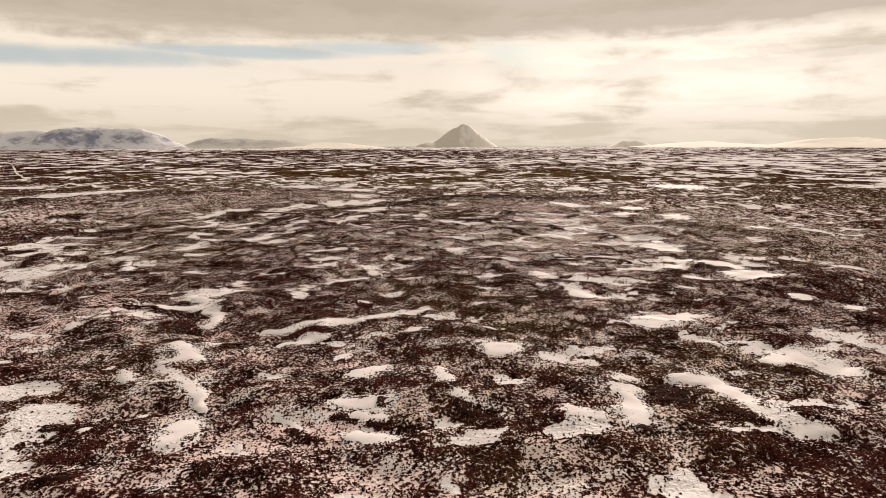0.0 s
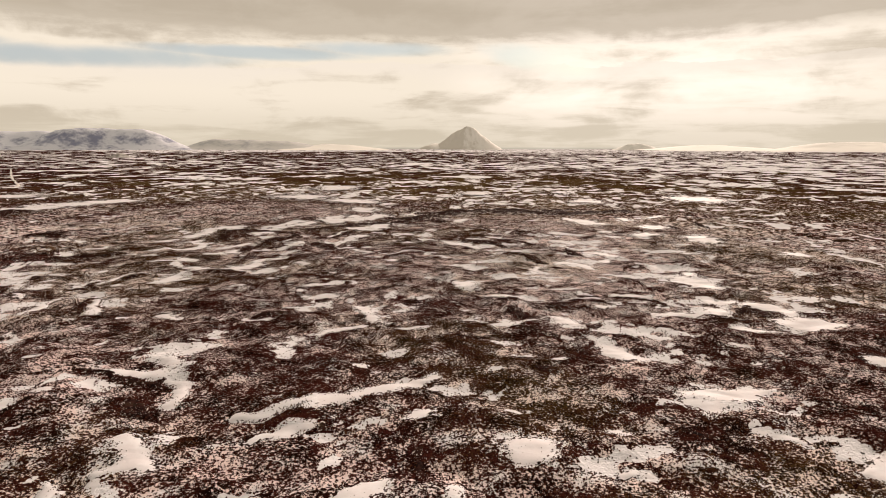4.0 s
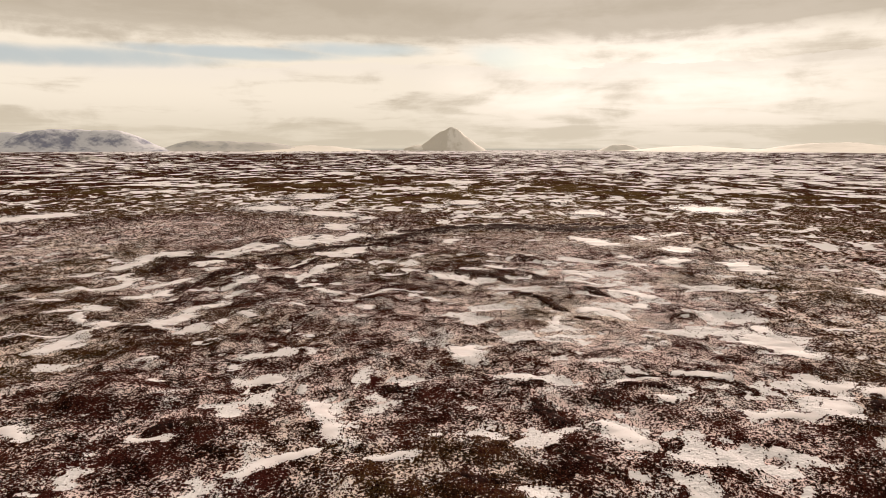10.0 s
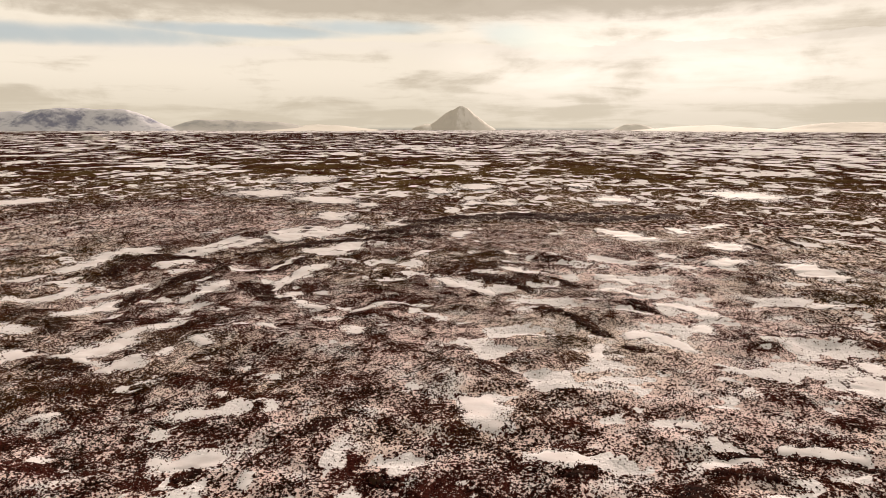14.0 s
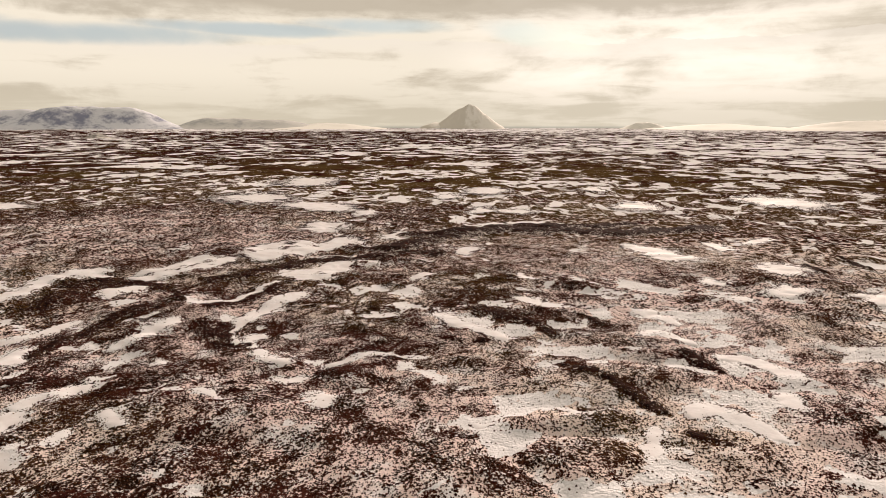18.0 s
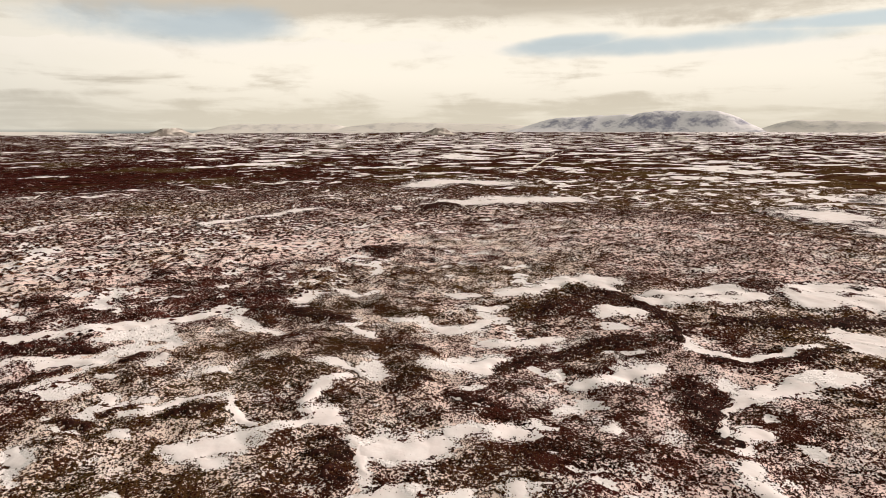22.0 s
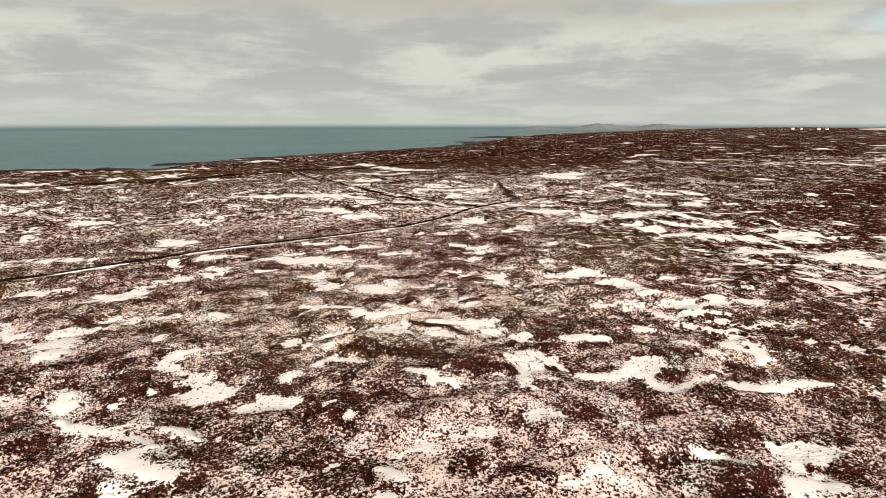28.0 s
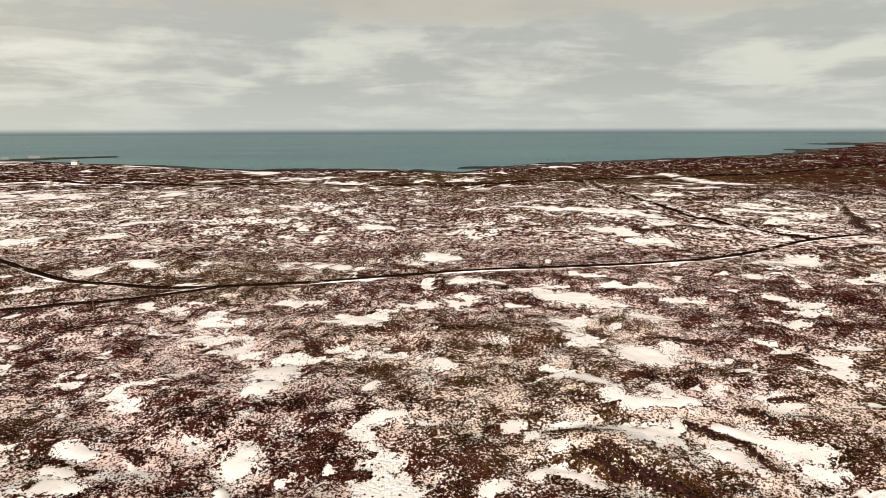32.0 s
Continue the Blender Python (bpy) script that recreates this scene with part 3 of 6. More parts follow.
def grid_mesh(name, co, faces, mat):
    me = bpy.data.meshes.new(name)
    me.vertices.add(len(co))
    me.vertices.foreach_set("co", np.ascontiguousarray(co, dtype=np.float32).ravel())
    me.loops.add(faces.size)
    me.loops.foreach_set("vertex_index", np.ascontiguousarray(faces, dtype=np.int32).ravel())
    me.polygons.add(len(faces))
    me.polygons.foreach_set("loop_start", np.arange(0, faces.size, 4, dtype=np.int32))
    me.polygons.foreach_set("use_smooth", np.ones(len(faces), dtype=bool))
    me.update(calc_edges=True)
    me.validate()
    me.materials.append(mat)
    return me


COUNT = [0]


def snow_patch(*caps):
    COUNT[0] += 1
    seed = 100 + COUNT[0]
    caps = [(x, y, 1.06 * r) for x, y, r in caps]
    size = np.mean([c[2] for c in caps])
    length = sum(math.hypot(a[0] - b[0], a[1] - b[1]) for a, b in zip(caps[:-1], caps[1:]))
    halo(caps, seed, 0.05, 0.4, 0.9, SNOW_F, 2.2)
    deep = min(0.06, 0.02 + 0.006 * size)

    def profile(f, x, y):
        return 0.04 + deep * ease(f, 0.95, 0.3) - 0.12 * ease(f, 0.95, 1.25) + 0.06 * (fractal(x, y, 5, 2, 77) - 0.5)
    ob = sheet("snow_patch", caps, seed, profile, PACKED, 0.45, 0.9, 1.3, True)
    if ob is None:
        return
    if length > 4.5 * size:
        label = "long wind-packed white snow drift across dark heath"
    elif size > 6:
        label = "broad white snow patch filling a heath hollow"
    else:
        label = "small white snow patch among dark heath tussocks"
    tagged(ob, label, "snow patch", "snow patches on the heath")


def lava_ridge(*caps):
    COUNT[0] += 1
    seed = 600 + COUNT[0]
    size = np.mean([c[2] for c in caps])
    length = sum(math.hypot(a[0] - b[0], a[1] - b[1]) for a, b in zip(caps[:-1], caps[1:]))
    tall = min(0.35 + 0.17 * size, 1.6)

    def profile(f, x, y):
        crag = fractal(x, y, 2.6, 3, seed, 0.6)
        return 0.75 * tall * ease(1.1 - f, 0, 1.0) * (0.35 + 1.0 * crag) - 0.30 * ease(f, 0.6, 1.12)
    halo(caps, seed, -0.10, 1.0, 1.0, RIDGE_F, 2.0, profile)
    ob = sheet("lava_ridge", caps, seed, profile, LAVA, 0.42, 1.0, 1.16)
    if ob is None:
        return
    label = "long low dark lava ridge bare of snow" if length > 3 * size else "dark mossy lava hummock rising from snowy heath"
    tagged(ob, label, "lava ridge", "lava ridges on the heath")


HEATH_COVER, CLUMP_COVER, SURFACE = np.zeros(XX.shape), np.zeros(XX.shape), np.zeros(XX.shape)


def build_ground():
    core = ease(np.maximum(np.maximum(-172 - XX, XX - 76), np.maximum(-8 - YY, YY - 335)), 60, 0)
    lump = 0.55 * value_noise(XX, YY, 1.25, 71) + 0.45 * value_noise(XX + 3.7, YY + 1.9, 0.97, 72)
    tus = ease(lump, 0.22, 0.80)
    ground_z = land(XX, YY)
    z = ground_z + core * TALL * (0.22 * tus - 0.10)
    # snow gathers in the creases, steep faces stay bare
    dy, dx = np.gradient(ground_z, GY, GX)
    steep = ease(np.hypot(dx, dy), 0.12, 0.55)
    close = ease(np.hypot(XX + 50, YY - 150), 420, 250)
    held = close * (0.15 * (0.36 - np.clip(swells(XX, YY), 0, 1)) - 0.17 * steep + 0.03)
    inland = YY - shore_y(XX)
    outside = ease(np.maximum(np.maximum(-195 - XX, XX - 120), np.maximum(-75 - YY, YY - 370)), 0, 60)
    amount = 0.585 + 0.10 * ease(-YY, 60, 120) + 0.13 * ease(YY, 400, 650) + 0.4 * (fractal(XX, YY, 320, 3, 81) - 0.5)
    amount = amount - 0.12 * ease(-YY, 300, 560) - 0.18 * ease(-XX, 190, 320) * ease(620 - YY, 0, 300) - 0.03 * ease(-YY, 60, 110)
    amount = amount + 0.14 * ease(XX, 60, 600) * ease(YY, 100, 400)
    amount = amount + 0.7 * ease(YY, 2900, 3500) * ease(XX, -3200, -1200)
    rise = np.exp(-(((XX + 125) / 80) ** 4 + ((YY - 405) / 62) ** 4))
    clinker = 0.85 * ease(np.maximum(np.hypot(XX + 50, YY - 150) - 60 * fractal(XX, YY, 40, 3, 91), -XX + 30), 150, 260) * (1 - 0.3 * rise)
    away = np.hypot(XX + 50, YY - 150)
    clinker = np.maximum(clinker * (1 - 0.8 * ease(away, 450, 900)), 0.38)
    reach = ease(np.hypot(XX + 50, YY - 150), 300, 900)
    amount = amount - 0.10 * ease(YY, 1300, 2200)
    broken = np.exp(-(((XX + 290) / 150) ** 4 + ((YY + 170) / 125) ** 4))
    amount = amount + 0.20 * broken
    inner = 0.30 + 0.34 * ease(swells(XX, YY), 0.24, 0.0) - 0.25 * steep
    wild = np.clip(outside * amount + (1 - outside) * inner, 0, 1) * (1 - 0.85 * rise)
    dust = DUST + held - 0.08 * outside - 0.10 * ease(-XX, 250, 450) * ease(450 - YY, 0, 150) + 0.12 * (fractal(XX, YY, 90, 3, 83) - 0.5) * outside + 0.17 * rise - 0.15 * ease(away, 330, 600) * ease(YY, 330, 520) - 0.06 * ease(-YY, 250, 520)
    shore = ease(inland, 26, 6)
    planted = ease(np.minimum(np.minimum(XX + 215, 140 - XX), np.minimum(YY + 75, 350 - YY)), 0, 35)
    planted = np.maximum(planted, ease(np.minimum(np.minimum(XX + 245, 10 - XX), np.minimum(YY - 320, 500 - YY)), 0, 35))
    # drifts that fill the creases between the swells
    ragged = fractal(XX, YY * 1.15, 9, 5, 61, 0.62) + 0.16 * (0.40 - np.clip(swells(XX, YY), 0, 1)) + 0.25 * (DUST - 0.36)
    drift = planted * (1 - 0.9 * rise) * ease(ragged, 0.635, 0.70) * (1 - ease(RIDGE_F, 1.5, 1.0))
    hem = SNOW_F + 0.55 * (fractal(XX, YY, 2.6, 3, 67, 0.7) - 0.5)
    wild = wild * (1 - planted)
    thin = 1.22 * (1 - 0.6 * rise) * (fractal(XX, YY, 5.5, 4, 64, 0.8) - 0.5)
    heath = np.clip(1.22 - 1.0 * dust - 0.12 * rise + thin, 0.15, 1.0) * (1 - 0.93 * drift) * (0.04 + 0.96 * ease(hem, 0.62, 1.05))
    crest = RIDGE_F + 0.9 * (fractal(XX, YY, 3.0, 3, 68, 0.7) - 0.5)
    heath = np.maximum(heath, 0.97 * ease(crest, 1.35, 0.75) * ease(hem, 0.75, 0.95))
    drift = np.maximum(drift, planted * ease(SNOW_F, 1.4, 1.1) * ease(RIDGE_F, 0.8, 1.1))
    dust = dust + planted * (0.07 - 1.2 * thin - 0.5 * ease(crest, 1.3, 0.7))
    HEATH_COVER[:] = heath * planted
    CLUMP_COVER[:] = (0.40 - 0.22 * broken - 0.9 * (dust - 0.36) + 2.0 * (fractal(XX, YY, 18, 3, 92, 0.6) - 0.5)).clip(0.08, 0.85) * ease(inland, 60, 160)
    dust = dust + 0.30 * ease(-XX, 150, 215) * ease(YY + 0.12 * XX + 60 * (fractal(XX, YY, 70, 3, 93) - 0.5), -20, 150) * ease(520 - YY, 0, 120) * (1 - planted) * ease(away, 560, 300) + 0.17 * ease(-YY, 60, 90) * ease(YY + 420, 0, 150)
    SURFACE[:] = np.maximum(z, ground_z + RIDGE_Z - 0.03)
    co = np.stack([XX.ravel(), YY.ravel(), z.ravel()], 1)
    index = np.arange(XX.size).reshape(XX.shape)
    faces = np.stack([index[:-1, :-1].ravel(), index[:-1, 1:].ravel(), index[1:, 1:].ravel(), index[1:, :-1].ravel()], 1)
    me = grid_mesh("ground", co, faces, HEATH)
    for name, values in (("dust", dust), ("drift", drift), ("moss", 1.0 * np.exp(-((XX - 30) / 420) ** 2 - ((YY - 680) / 330) ** 2) + 0.6 * np.exp(-((XX + 150) / 320) ** 2 - ((YY + 400) / 150) ** 2)), ("wild", wild), ("shore", shore), ("reach", reach), ("clinker", clinker)):
        me.attributes.new(name, "FLOAT", "POINT").data.foreach_set("value", np.ascontiguousarray(values, dtype=np.float32).ravel())
    tagged(new("ground", me), "dark winter heath of tussocks dusted with snow", "ground", kind="structure")


# ---- tussocks: low clumps of crowberry and heather ----
def inside_any(x, y, boxes):
    hit = np.zeros(x.shape, bool)
    for x0, x1, y0, y1 in boxes:
        hit |= (x > x0) & (x < x1) & (y > y0) & (y < y1)
    return hit


NEAR_HEATH = [(-88, 88, 56, 292), (-152, -60, 90, 272), (-128, 18, 2, 100)]
WIDE_HEATH = [(-210, 135, -70, 345)]
FAR_HEATH = [(-240, 5, 320, 495)]


def scatter(spacing, boxes, but, seed, share, cover):
    rng = np.random.default_rng(seed)
    lo_x, hi_x = min(b[0] for b in boxes), max(b[1] for b in boxes)
    lo_y, hi_y = min(b[2] for b in boxes), max(b[3] for b in boxes)
    x, y = np.meshgrid(np.arange(lo_x, hi_x, spacing), np.arange(lo_y, hi_y, spacing))
    x = (x + spacing * (0.95 * rng.random(x.shape) - 0.47)).ravel()
    y = (y + spacing * (0.95 * rng.random(y.shape) - 0.47)).ravel()
    keep = inside_any(x, y, boxes) & ~inside_any(x, y, but)
    keep &= rng.random(x.shape) < sample(cover, x, y) ** share
    for line, clear in CLEARED:
        far = np.ones(x.shape, bool)
        close = keep & inside_any(x, y, [(line[:, 0].min() - 3, line[:, 0].max() + 3, line[:, 1].min() - 3, line[:, 1].max() + 3)])
        gap = np.min(np.hypot(x[close][:, None] - line[None, :, 0], y[close][:, None] - line[None, :, 1]), axis=1) if close.any() else None
        if gap is not None:
            far[close] = gap > clear
        keep &= far
    return x[keep], y[keep], rng


def build_tussocks(spacing, boxes, but, seed, low, share, cover=HEATH_COVER, name="heath_tussocks", sides=4):
    x, y, rng = scatter(spacing, boxes, but, seed, share, cover)
    n = len(x)
    r = spacing * (0.40 + 0.40 * rng.random(n) ** 1.5)
    tall = spacing * low * (0.16 + 0.32 * rng.random(n))
    base = sample(SURFACE, x, y)
    a = 2 * math.pi * (np.arange(sides)[None, :] / sides + rng.random((n, 1)))
    rr = r[:, None] * (0.6 + 0.7 * rng.random((n, sides)))
    ring = np.stack([x[:, None] + rr * np.cos(a), y[:, None] + rr * np.sin(a), base[:, None] - 0.07 + 0 * a], 2)
    top = np.stack([x + 0.25 * r * (rng.random(n) - 0.5), y + 0.25 * r * (rng.random(n) - 0.5), base + tall], 1)[:, None, :]
    co = np.concatenate([ring, top], 1).reshape(-1, 3)
    start = (np.arange(n) * (sides + 1))[:, None]
    k = np.arange(sides)[None, :]
    faces = np.stack([start + k, start + (k + 1) % sides, start + sides + 0 * k], 2).reshape(-1, 3)
    me = bpy.data.meshes.new(name)
    me.vertices.add(len(co))
    me.vertices.foreach_set("co", np.ascontiguousarray(co, dtype=np.float32).ravel())
    me.loops.add(faces.size)
    me.loops.foreach_set("vertex_index", np.ascontiguousarray(faces, dtype=np.int32).ravel())
    me.polygons.add(len(faces))
    me.polygons.foreach_set("loop_start", np.arange(0, faces.size, 3, dtype=np.int32))
    me.polygons.foreach_set("use_smooth", np.ones(len(faces), dtype=bool))
    me.update(calc_edges=True)
    me.materials.append(TUSSOCK)
    return new(name, me)


def height(x, y):
    return float(land(np.array([float(x)]), np.array([float(y)]))[0])


# sea, out to the horizon
def build_sea():
    gx, gy = np.linspace(-4990, 4990, 90), np.linspace(-4990, -500, 60)
    x, y = np.meshgrid(gx, gy)
    index = np.arange(x.size).reshape(x.shape)
    faces = np.stack([index[:-1, :-1].ravel(), index[:-1, 1:].ravel(), index[1:, 1:].ravel(), index[1:, :-1].ravel()], 1)
    me = grid_mesh("water", np.stack([x.ravel(), y.ravel(), x.ravel() * 0 + SEA_LEVEL], 1), faces, SEA)
    tagged(new("water", me), "calm grey-green sea under an overcast sky", "sea", kind="structure")


build_sea()


# ---- mountains on the skyline ----
def mountain(name, label, az, dist, half, tall, mat, seed, kind="ridge", depth=0.5, category="mountain"):
    """A skyline height: azimuth in degrees to the left of +y, half its width and its height in metres."""
    n, k = (56, 28) if half < 200 else (120, 44)
    u, v = np.meshgrid(np.linspace(-1.15, 1.15, n), np.linspace(-1.15, 1.15, k))
    lx, ly = u * half, v * half * depth
    r = np.hypot(u, v)
    if kind == "cone":
        peak = np.hypot(u - 0.1, v)
        h = np.clip(1.09 - np.hypot(1.12 * peak, 0.17), 0, 1) ** 1.12
        h = np.maximum(h, 0.62 * np.clip(1 - np.hypot((u + 0.22) / 0.42, v / 0.6), 0, 1) ** 0.9)
        h = np.maximum(h, 0.24 * np.clip(1 - np.hypot((u + 0.75) / 0.4, v / 0.7), 0, 1) ** 0.6)
        h = h + 0.10 * (fractal(lx, ly, half * 0.35, 5, seed, 0.6) - 0.5) * ease(h, 0, 0.3)
    elif kind == "dome":
        edge = ease(1 - np.abs(u), 0, 0.7) ** 0.9 * ease(1 - np.abs(v), 0, 0.9)
        h = edge * (0.72 + 0.56 * fractal(lx + 300, ly, half * 0.55, 5, seed, 0.5))
    elif kind == "table":
        edge = ease(1 - np.abs(u) ** 1.6, 0, 0.75) * ease(1 - np.abs(v), 0, 0.8)
        h = edge * (0.45 + 0.75 * fractal(lx + 300, ly, half * 0.7, 5, seed, 0.48))
    else:
        edge = ease(1 - np.abs(u), 0, 0.9) * ease(1 - np.abs(v), 0, 0.9)
        h = edge * (0.35 + 0.95 * fractal(lx + 90, ly, half * 0.5, 5, seed, 0.5))
    gully = np.abs(fractal(lx, ly * 0.5, half * 0.16, 4, seed + 5, 0.55) - 0.5)
    h = np.clip(h - 0.16 * gully * ease(h, 0.05, 0.4), 0, 2) / max(h.max(), 0.01)
    z = tall * h - 6 * (1 - ease(h, 0, 0.06))
    index = np.arange(u.size).reshape(u.shape)
    faces = np.stack([index[:-1, :-1].ravel(), index[:-1, 1:].ravel(), index[1:, 1:].ravel(), index[1:, :-1].ravel()], 1)
    ob = new(name, grid_mesh(name, np.stack([lx.ravel(), ly.ravel(), z.ravel()], 1), faces, mat))
    a = radians(az)
    x, y = -50 - dist * math.sin(a), 100 + dist * math.cos(a)
    ob.matrix_world = pose(x, y, height(x, y), 0, 0, az)
    tagged(ob, label, category)


# Haze on the pale and blue heights lies in their colours alone.
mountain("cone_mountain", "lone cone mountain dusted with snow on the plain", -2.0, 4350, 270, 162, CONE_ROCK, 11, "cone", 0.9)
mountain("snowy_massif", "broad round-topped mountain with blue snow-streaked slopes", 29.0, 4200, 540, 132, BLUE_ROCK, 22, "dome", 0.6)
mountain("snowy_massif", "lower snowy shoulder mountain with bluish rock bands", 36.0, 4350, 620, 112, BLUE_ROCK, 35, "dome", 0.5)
mountain("pale_ridge", "pale snow-covered ridge, haze painted in its colour", 17.0, 4300, 520, 70, FAR_ROCK, 41, "table", 0.7)
mountain("pale_ridge", "pale snow-covered ridge, haze painted in its colour", 10.0, 4300, 420, 36, PALE_ROCK, 44, "ridge", 1.3)
# Wears PALE_ROCK: its faintness in haze is painted.
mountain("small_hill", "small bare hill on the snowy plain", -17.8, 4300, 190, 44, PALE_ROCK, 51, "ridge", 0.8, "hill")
mountain("pale_ridge", "pale snow-covered ridge, haze painted in its colour", -24.0, 4300, 520, 32, PALE_ROCK, 55, "ridge", 1.1)
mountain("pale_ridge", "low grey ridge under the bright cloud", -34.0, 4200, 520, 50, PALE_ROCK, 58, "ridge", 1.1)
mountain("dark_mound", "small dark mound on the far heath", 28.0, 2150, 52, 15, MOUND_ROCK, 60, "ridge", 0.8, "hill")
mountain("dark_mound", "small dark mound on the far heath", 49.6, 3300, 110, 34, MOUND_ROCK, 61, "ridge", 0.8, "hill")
mountain("pale_ridge", "pale snow-covered ridge, haze painted in its colour", 50.0, 4600, 900, 66, FAR_ROCK, 64, "table")
mountain("pale_ridge", "pale snow-covered ridge, haze painted in its colour", 64.0, 4600, 640, 66, FAR_ROCK, 66, "table")
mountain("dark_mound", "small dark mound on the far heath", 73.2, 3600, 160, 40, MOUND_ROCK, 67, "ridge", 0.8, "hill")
mountain("pale_ridge", "pale snow-covered ridge, haze painted in its colour", 88.0, 4500, 900, 26, FAR_ROCK, 71, "table")
mountain("pale_ridge", "pale snow-covered ridge, haze painted in its colour", 110.0, 4500, 800, 18, FAR_ROCK, 73, "table")

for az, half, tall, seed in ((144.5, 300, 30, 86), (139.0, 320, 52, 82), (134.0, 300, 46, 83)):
    mountain("far_ridge", "far grey ridge beyond the bay, haze painted on", az, 4800, half, tall, HAZE_ROCK, seed, "ridge", 0.5)

# ---- snow patches and lava ridges on the heath ----
snow_patch((-66.3, 130.2, 1.2), (-58.5, 129.0, 1.9), (-51.6, 128.9, 2.4), (-47.5, 121.4, 0.9), (-46.3, 115.0, 1.1))
snow_patch((-40.8, 96.1, 1.9), (-47.8, 102.5, 1.9))
snow_patch((-45.8, 93.9, 0.9), (-43.8, 95.0, 1.4), (-41.6, 95.9, 0.9))
snow_patch((-34.1, 110.4, 0.9), (-29.8, 111.6, 1.4), (-22.9, 117.0, 1.8), (-17.1, 120.2, 1.7), (-8.7, 124.3, 1.7), (-4.0, 129.3, 1.3))
snow_patch((-29.7, 103.9, 1.0), (-24.8, 107.2, 1.9), (-21.6, 109.3, 1.7))
snow_patch((-6.5, 112.0, 2.1), (-5.0, 112.9, 1.6))
snow_patch((-12.1, 89.3, 2.2), (-11.3, 90.0, 2.3), (-9.9, 91.3, 1.4))
snow_patch((-22.5, 75.4, 0.6), (-19.8, 74.0, 0.6), (-18.1, 71.9, 0.6))
snow_patch((-16.0, 78.8, 1.2), (-13.5, 79.3, 1.8), (-9.9, 78.5, 2.0), (-8.3, 78.9, 1.5))
snow_patch((-11.3, 70.5, 1.5), (-8.8, 69.6, 1.7), (-6.2, 69.6, 1.3))
snow_patch((-11.2, 75.0, 1.3), (-8.8, 74.5, 1.0))
snow_patch((0.3, 85.7, 1.1), (-1.1, 90.4, 1.1))
snow_patch((41.9, 119.4, 4.2), (44.0, 119.1, 3.8), (49.3, 121.4, 1.6), (54.6, 124.6, 1.1))
snow_patch((10.4, 101.3, 3.3), (10.6, 103.1, 3.3))
snow_patch((79.8, 163.6, 2.9), (82.7, 162.4, 5.7), (86.8, 161.5, 3.5))
snow_patch((43.7, 107.1, 1.2), (46.6, 106.0, 1.5), (48.7, 103.8, 0.8))
snow_patch((53.4, 95.4, 1.1), (59.0, 98.3, 3.7), (60.3, 94.9, 3.2), (62.4, 91.8, 3.3), (62.9, 91.2, 2.3))
snow_patch((26.6, 87.8, 1.3), (28.3, 88.3, 1.0))
snow_patch((25.3, 73.8, 1.9), (26.2, 82.5, 1.9))
snow_patch((35.2, 87.4, 1.4), (39.6, 87.4, 2.0), (41.0, 83.9, 1.9), (41.0, 78.4, 1.7), (42.7, 74.3, 1.5), (44.0, 71.1, 1.9), (45.8, 70.4, 1.7))
snow_patch((15.8, 75.5, 1.0), (17.5, 74.0, 2.0), (18.3, 73.8, 1.8))
snow_patch((21.2, 95.6, 1.1), (23.8, 95.5, 1.1))
snow_patch((81.6, 137.6, 2.1), (82.2, 137.3, 2.1))
snow_patch((89.1, 128.7, 2.0), (89.8, 129.7, 2.0))
snow_patch((2.3, 79.6, 1.2), (1.6, 81.4, 1.2))
snow_patch((22.9, 107.4, 1.1), (24.1, 106.8, 1.1))
snow_patch((-66.6, 164.1, 1.5), (-71.0, 167.4, 1.5))
snow_patch((-30.7, 153.7, 1.0), (-29.1, 156.3, 1.2), (-25.7, 158.6, 1.2), (-21.9, 160.5, 1.2))
snow_patch((-19.6, 165.5, 1.8), (-23.7, 177.0, 1.8))
snow_patch((-50.2, 163.6, 0.8), (-44.8, 163.9, 0.8))
snow_patch((-51.2, 144.5, 1.8), (-52.6, 141.4, 1.8), (-54.8, 140.3, 1.5))
snow_patch((-57.7, 136.5, 1.3), (-55.9, 136.0, 2.0), (-52.7, 133.1, 1.5), (-50.0, 132.5, 1.0))
snow_patch((-13.0, 157.3, 0.9), (-6.6, 158.1, 0.9))
snow_patch((24.1, 170.2, 0.9), (26.7, 165.1, 2.0), (28.4, 161.9, 1.2))
snow_patch((29.8, 152.2, 1.2), (31.9, 149.7, 1.6), (32.9, 143.0, 2.4), (36.1, 140.3, 1.8), (37.2, 139.9, 1.4))
snow_patch((20.1, 137.8, 0.9), (20.9, 137.2, 1.2))
snow_patch((51.1, 171.6, 1.5), (56.4, 171.0, 1.8), (63.4, 171.5, 1.4), (68.4, 175.2, 1.9))
snow_patch((68.8, 185.6, 1.9), (70.7, 182.3, 2.4), (75.1, 184.5, 1.1))
snow_patch((77.8, 180.6, 2.4), (82.3, 179.2, 2.5), (84.7, 174.2, 2.3), (83.9, 169.2, 1.6))
snow_patch((64.7, 160.0, 1.7), (67.8, 159.0, 2.9), (68.0, 157.5, 1.3))
snow_patch((58.3, 146.0, 1.1), (60.6, 145.3, 1.1))
snow_patch((74.7, 203.2, 5.0), (74.8, 213.3, 5.0))
snow_patch((132.3, 255.5, 4.3), (133.0, 260.1, 4.3))
snow_patch((37.5, 178.2, 1.8), (39.3, 177.7, 1.7))
snow_patch((-64.5, 217.7, 0.7), (-64.4, 219.8, 1.3), (-62.1, 222.5, 3.1), (-60.3, 221.6, 1.6))
snow_patch((-43.9, 201.0, 1.6), (-42.0, 201.6, 1.5), (-39.6, 200.9, 1.0))
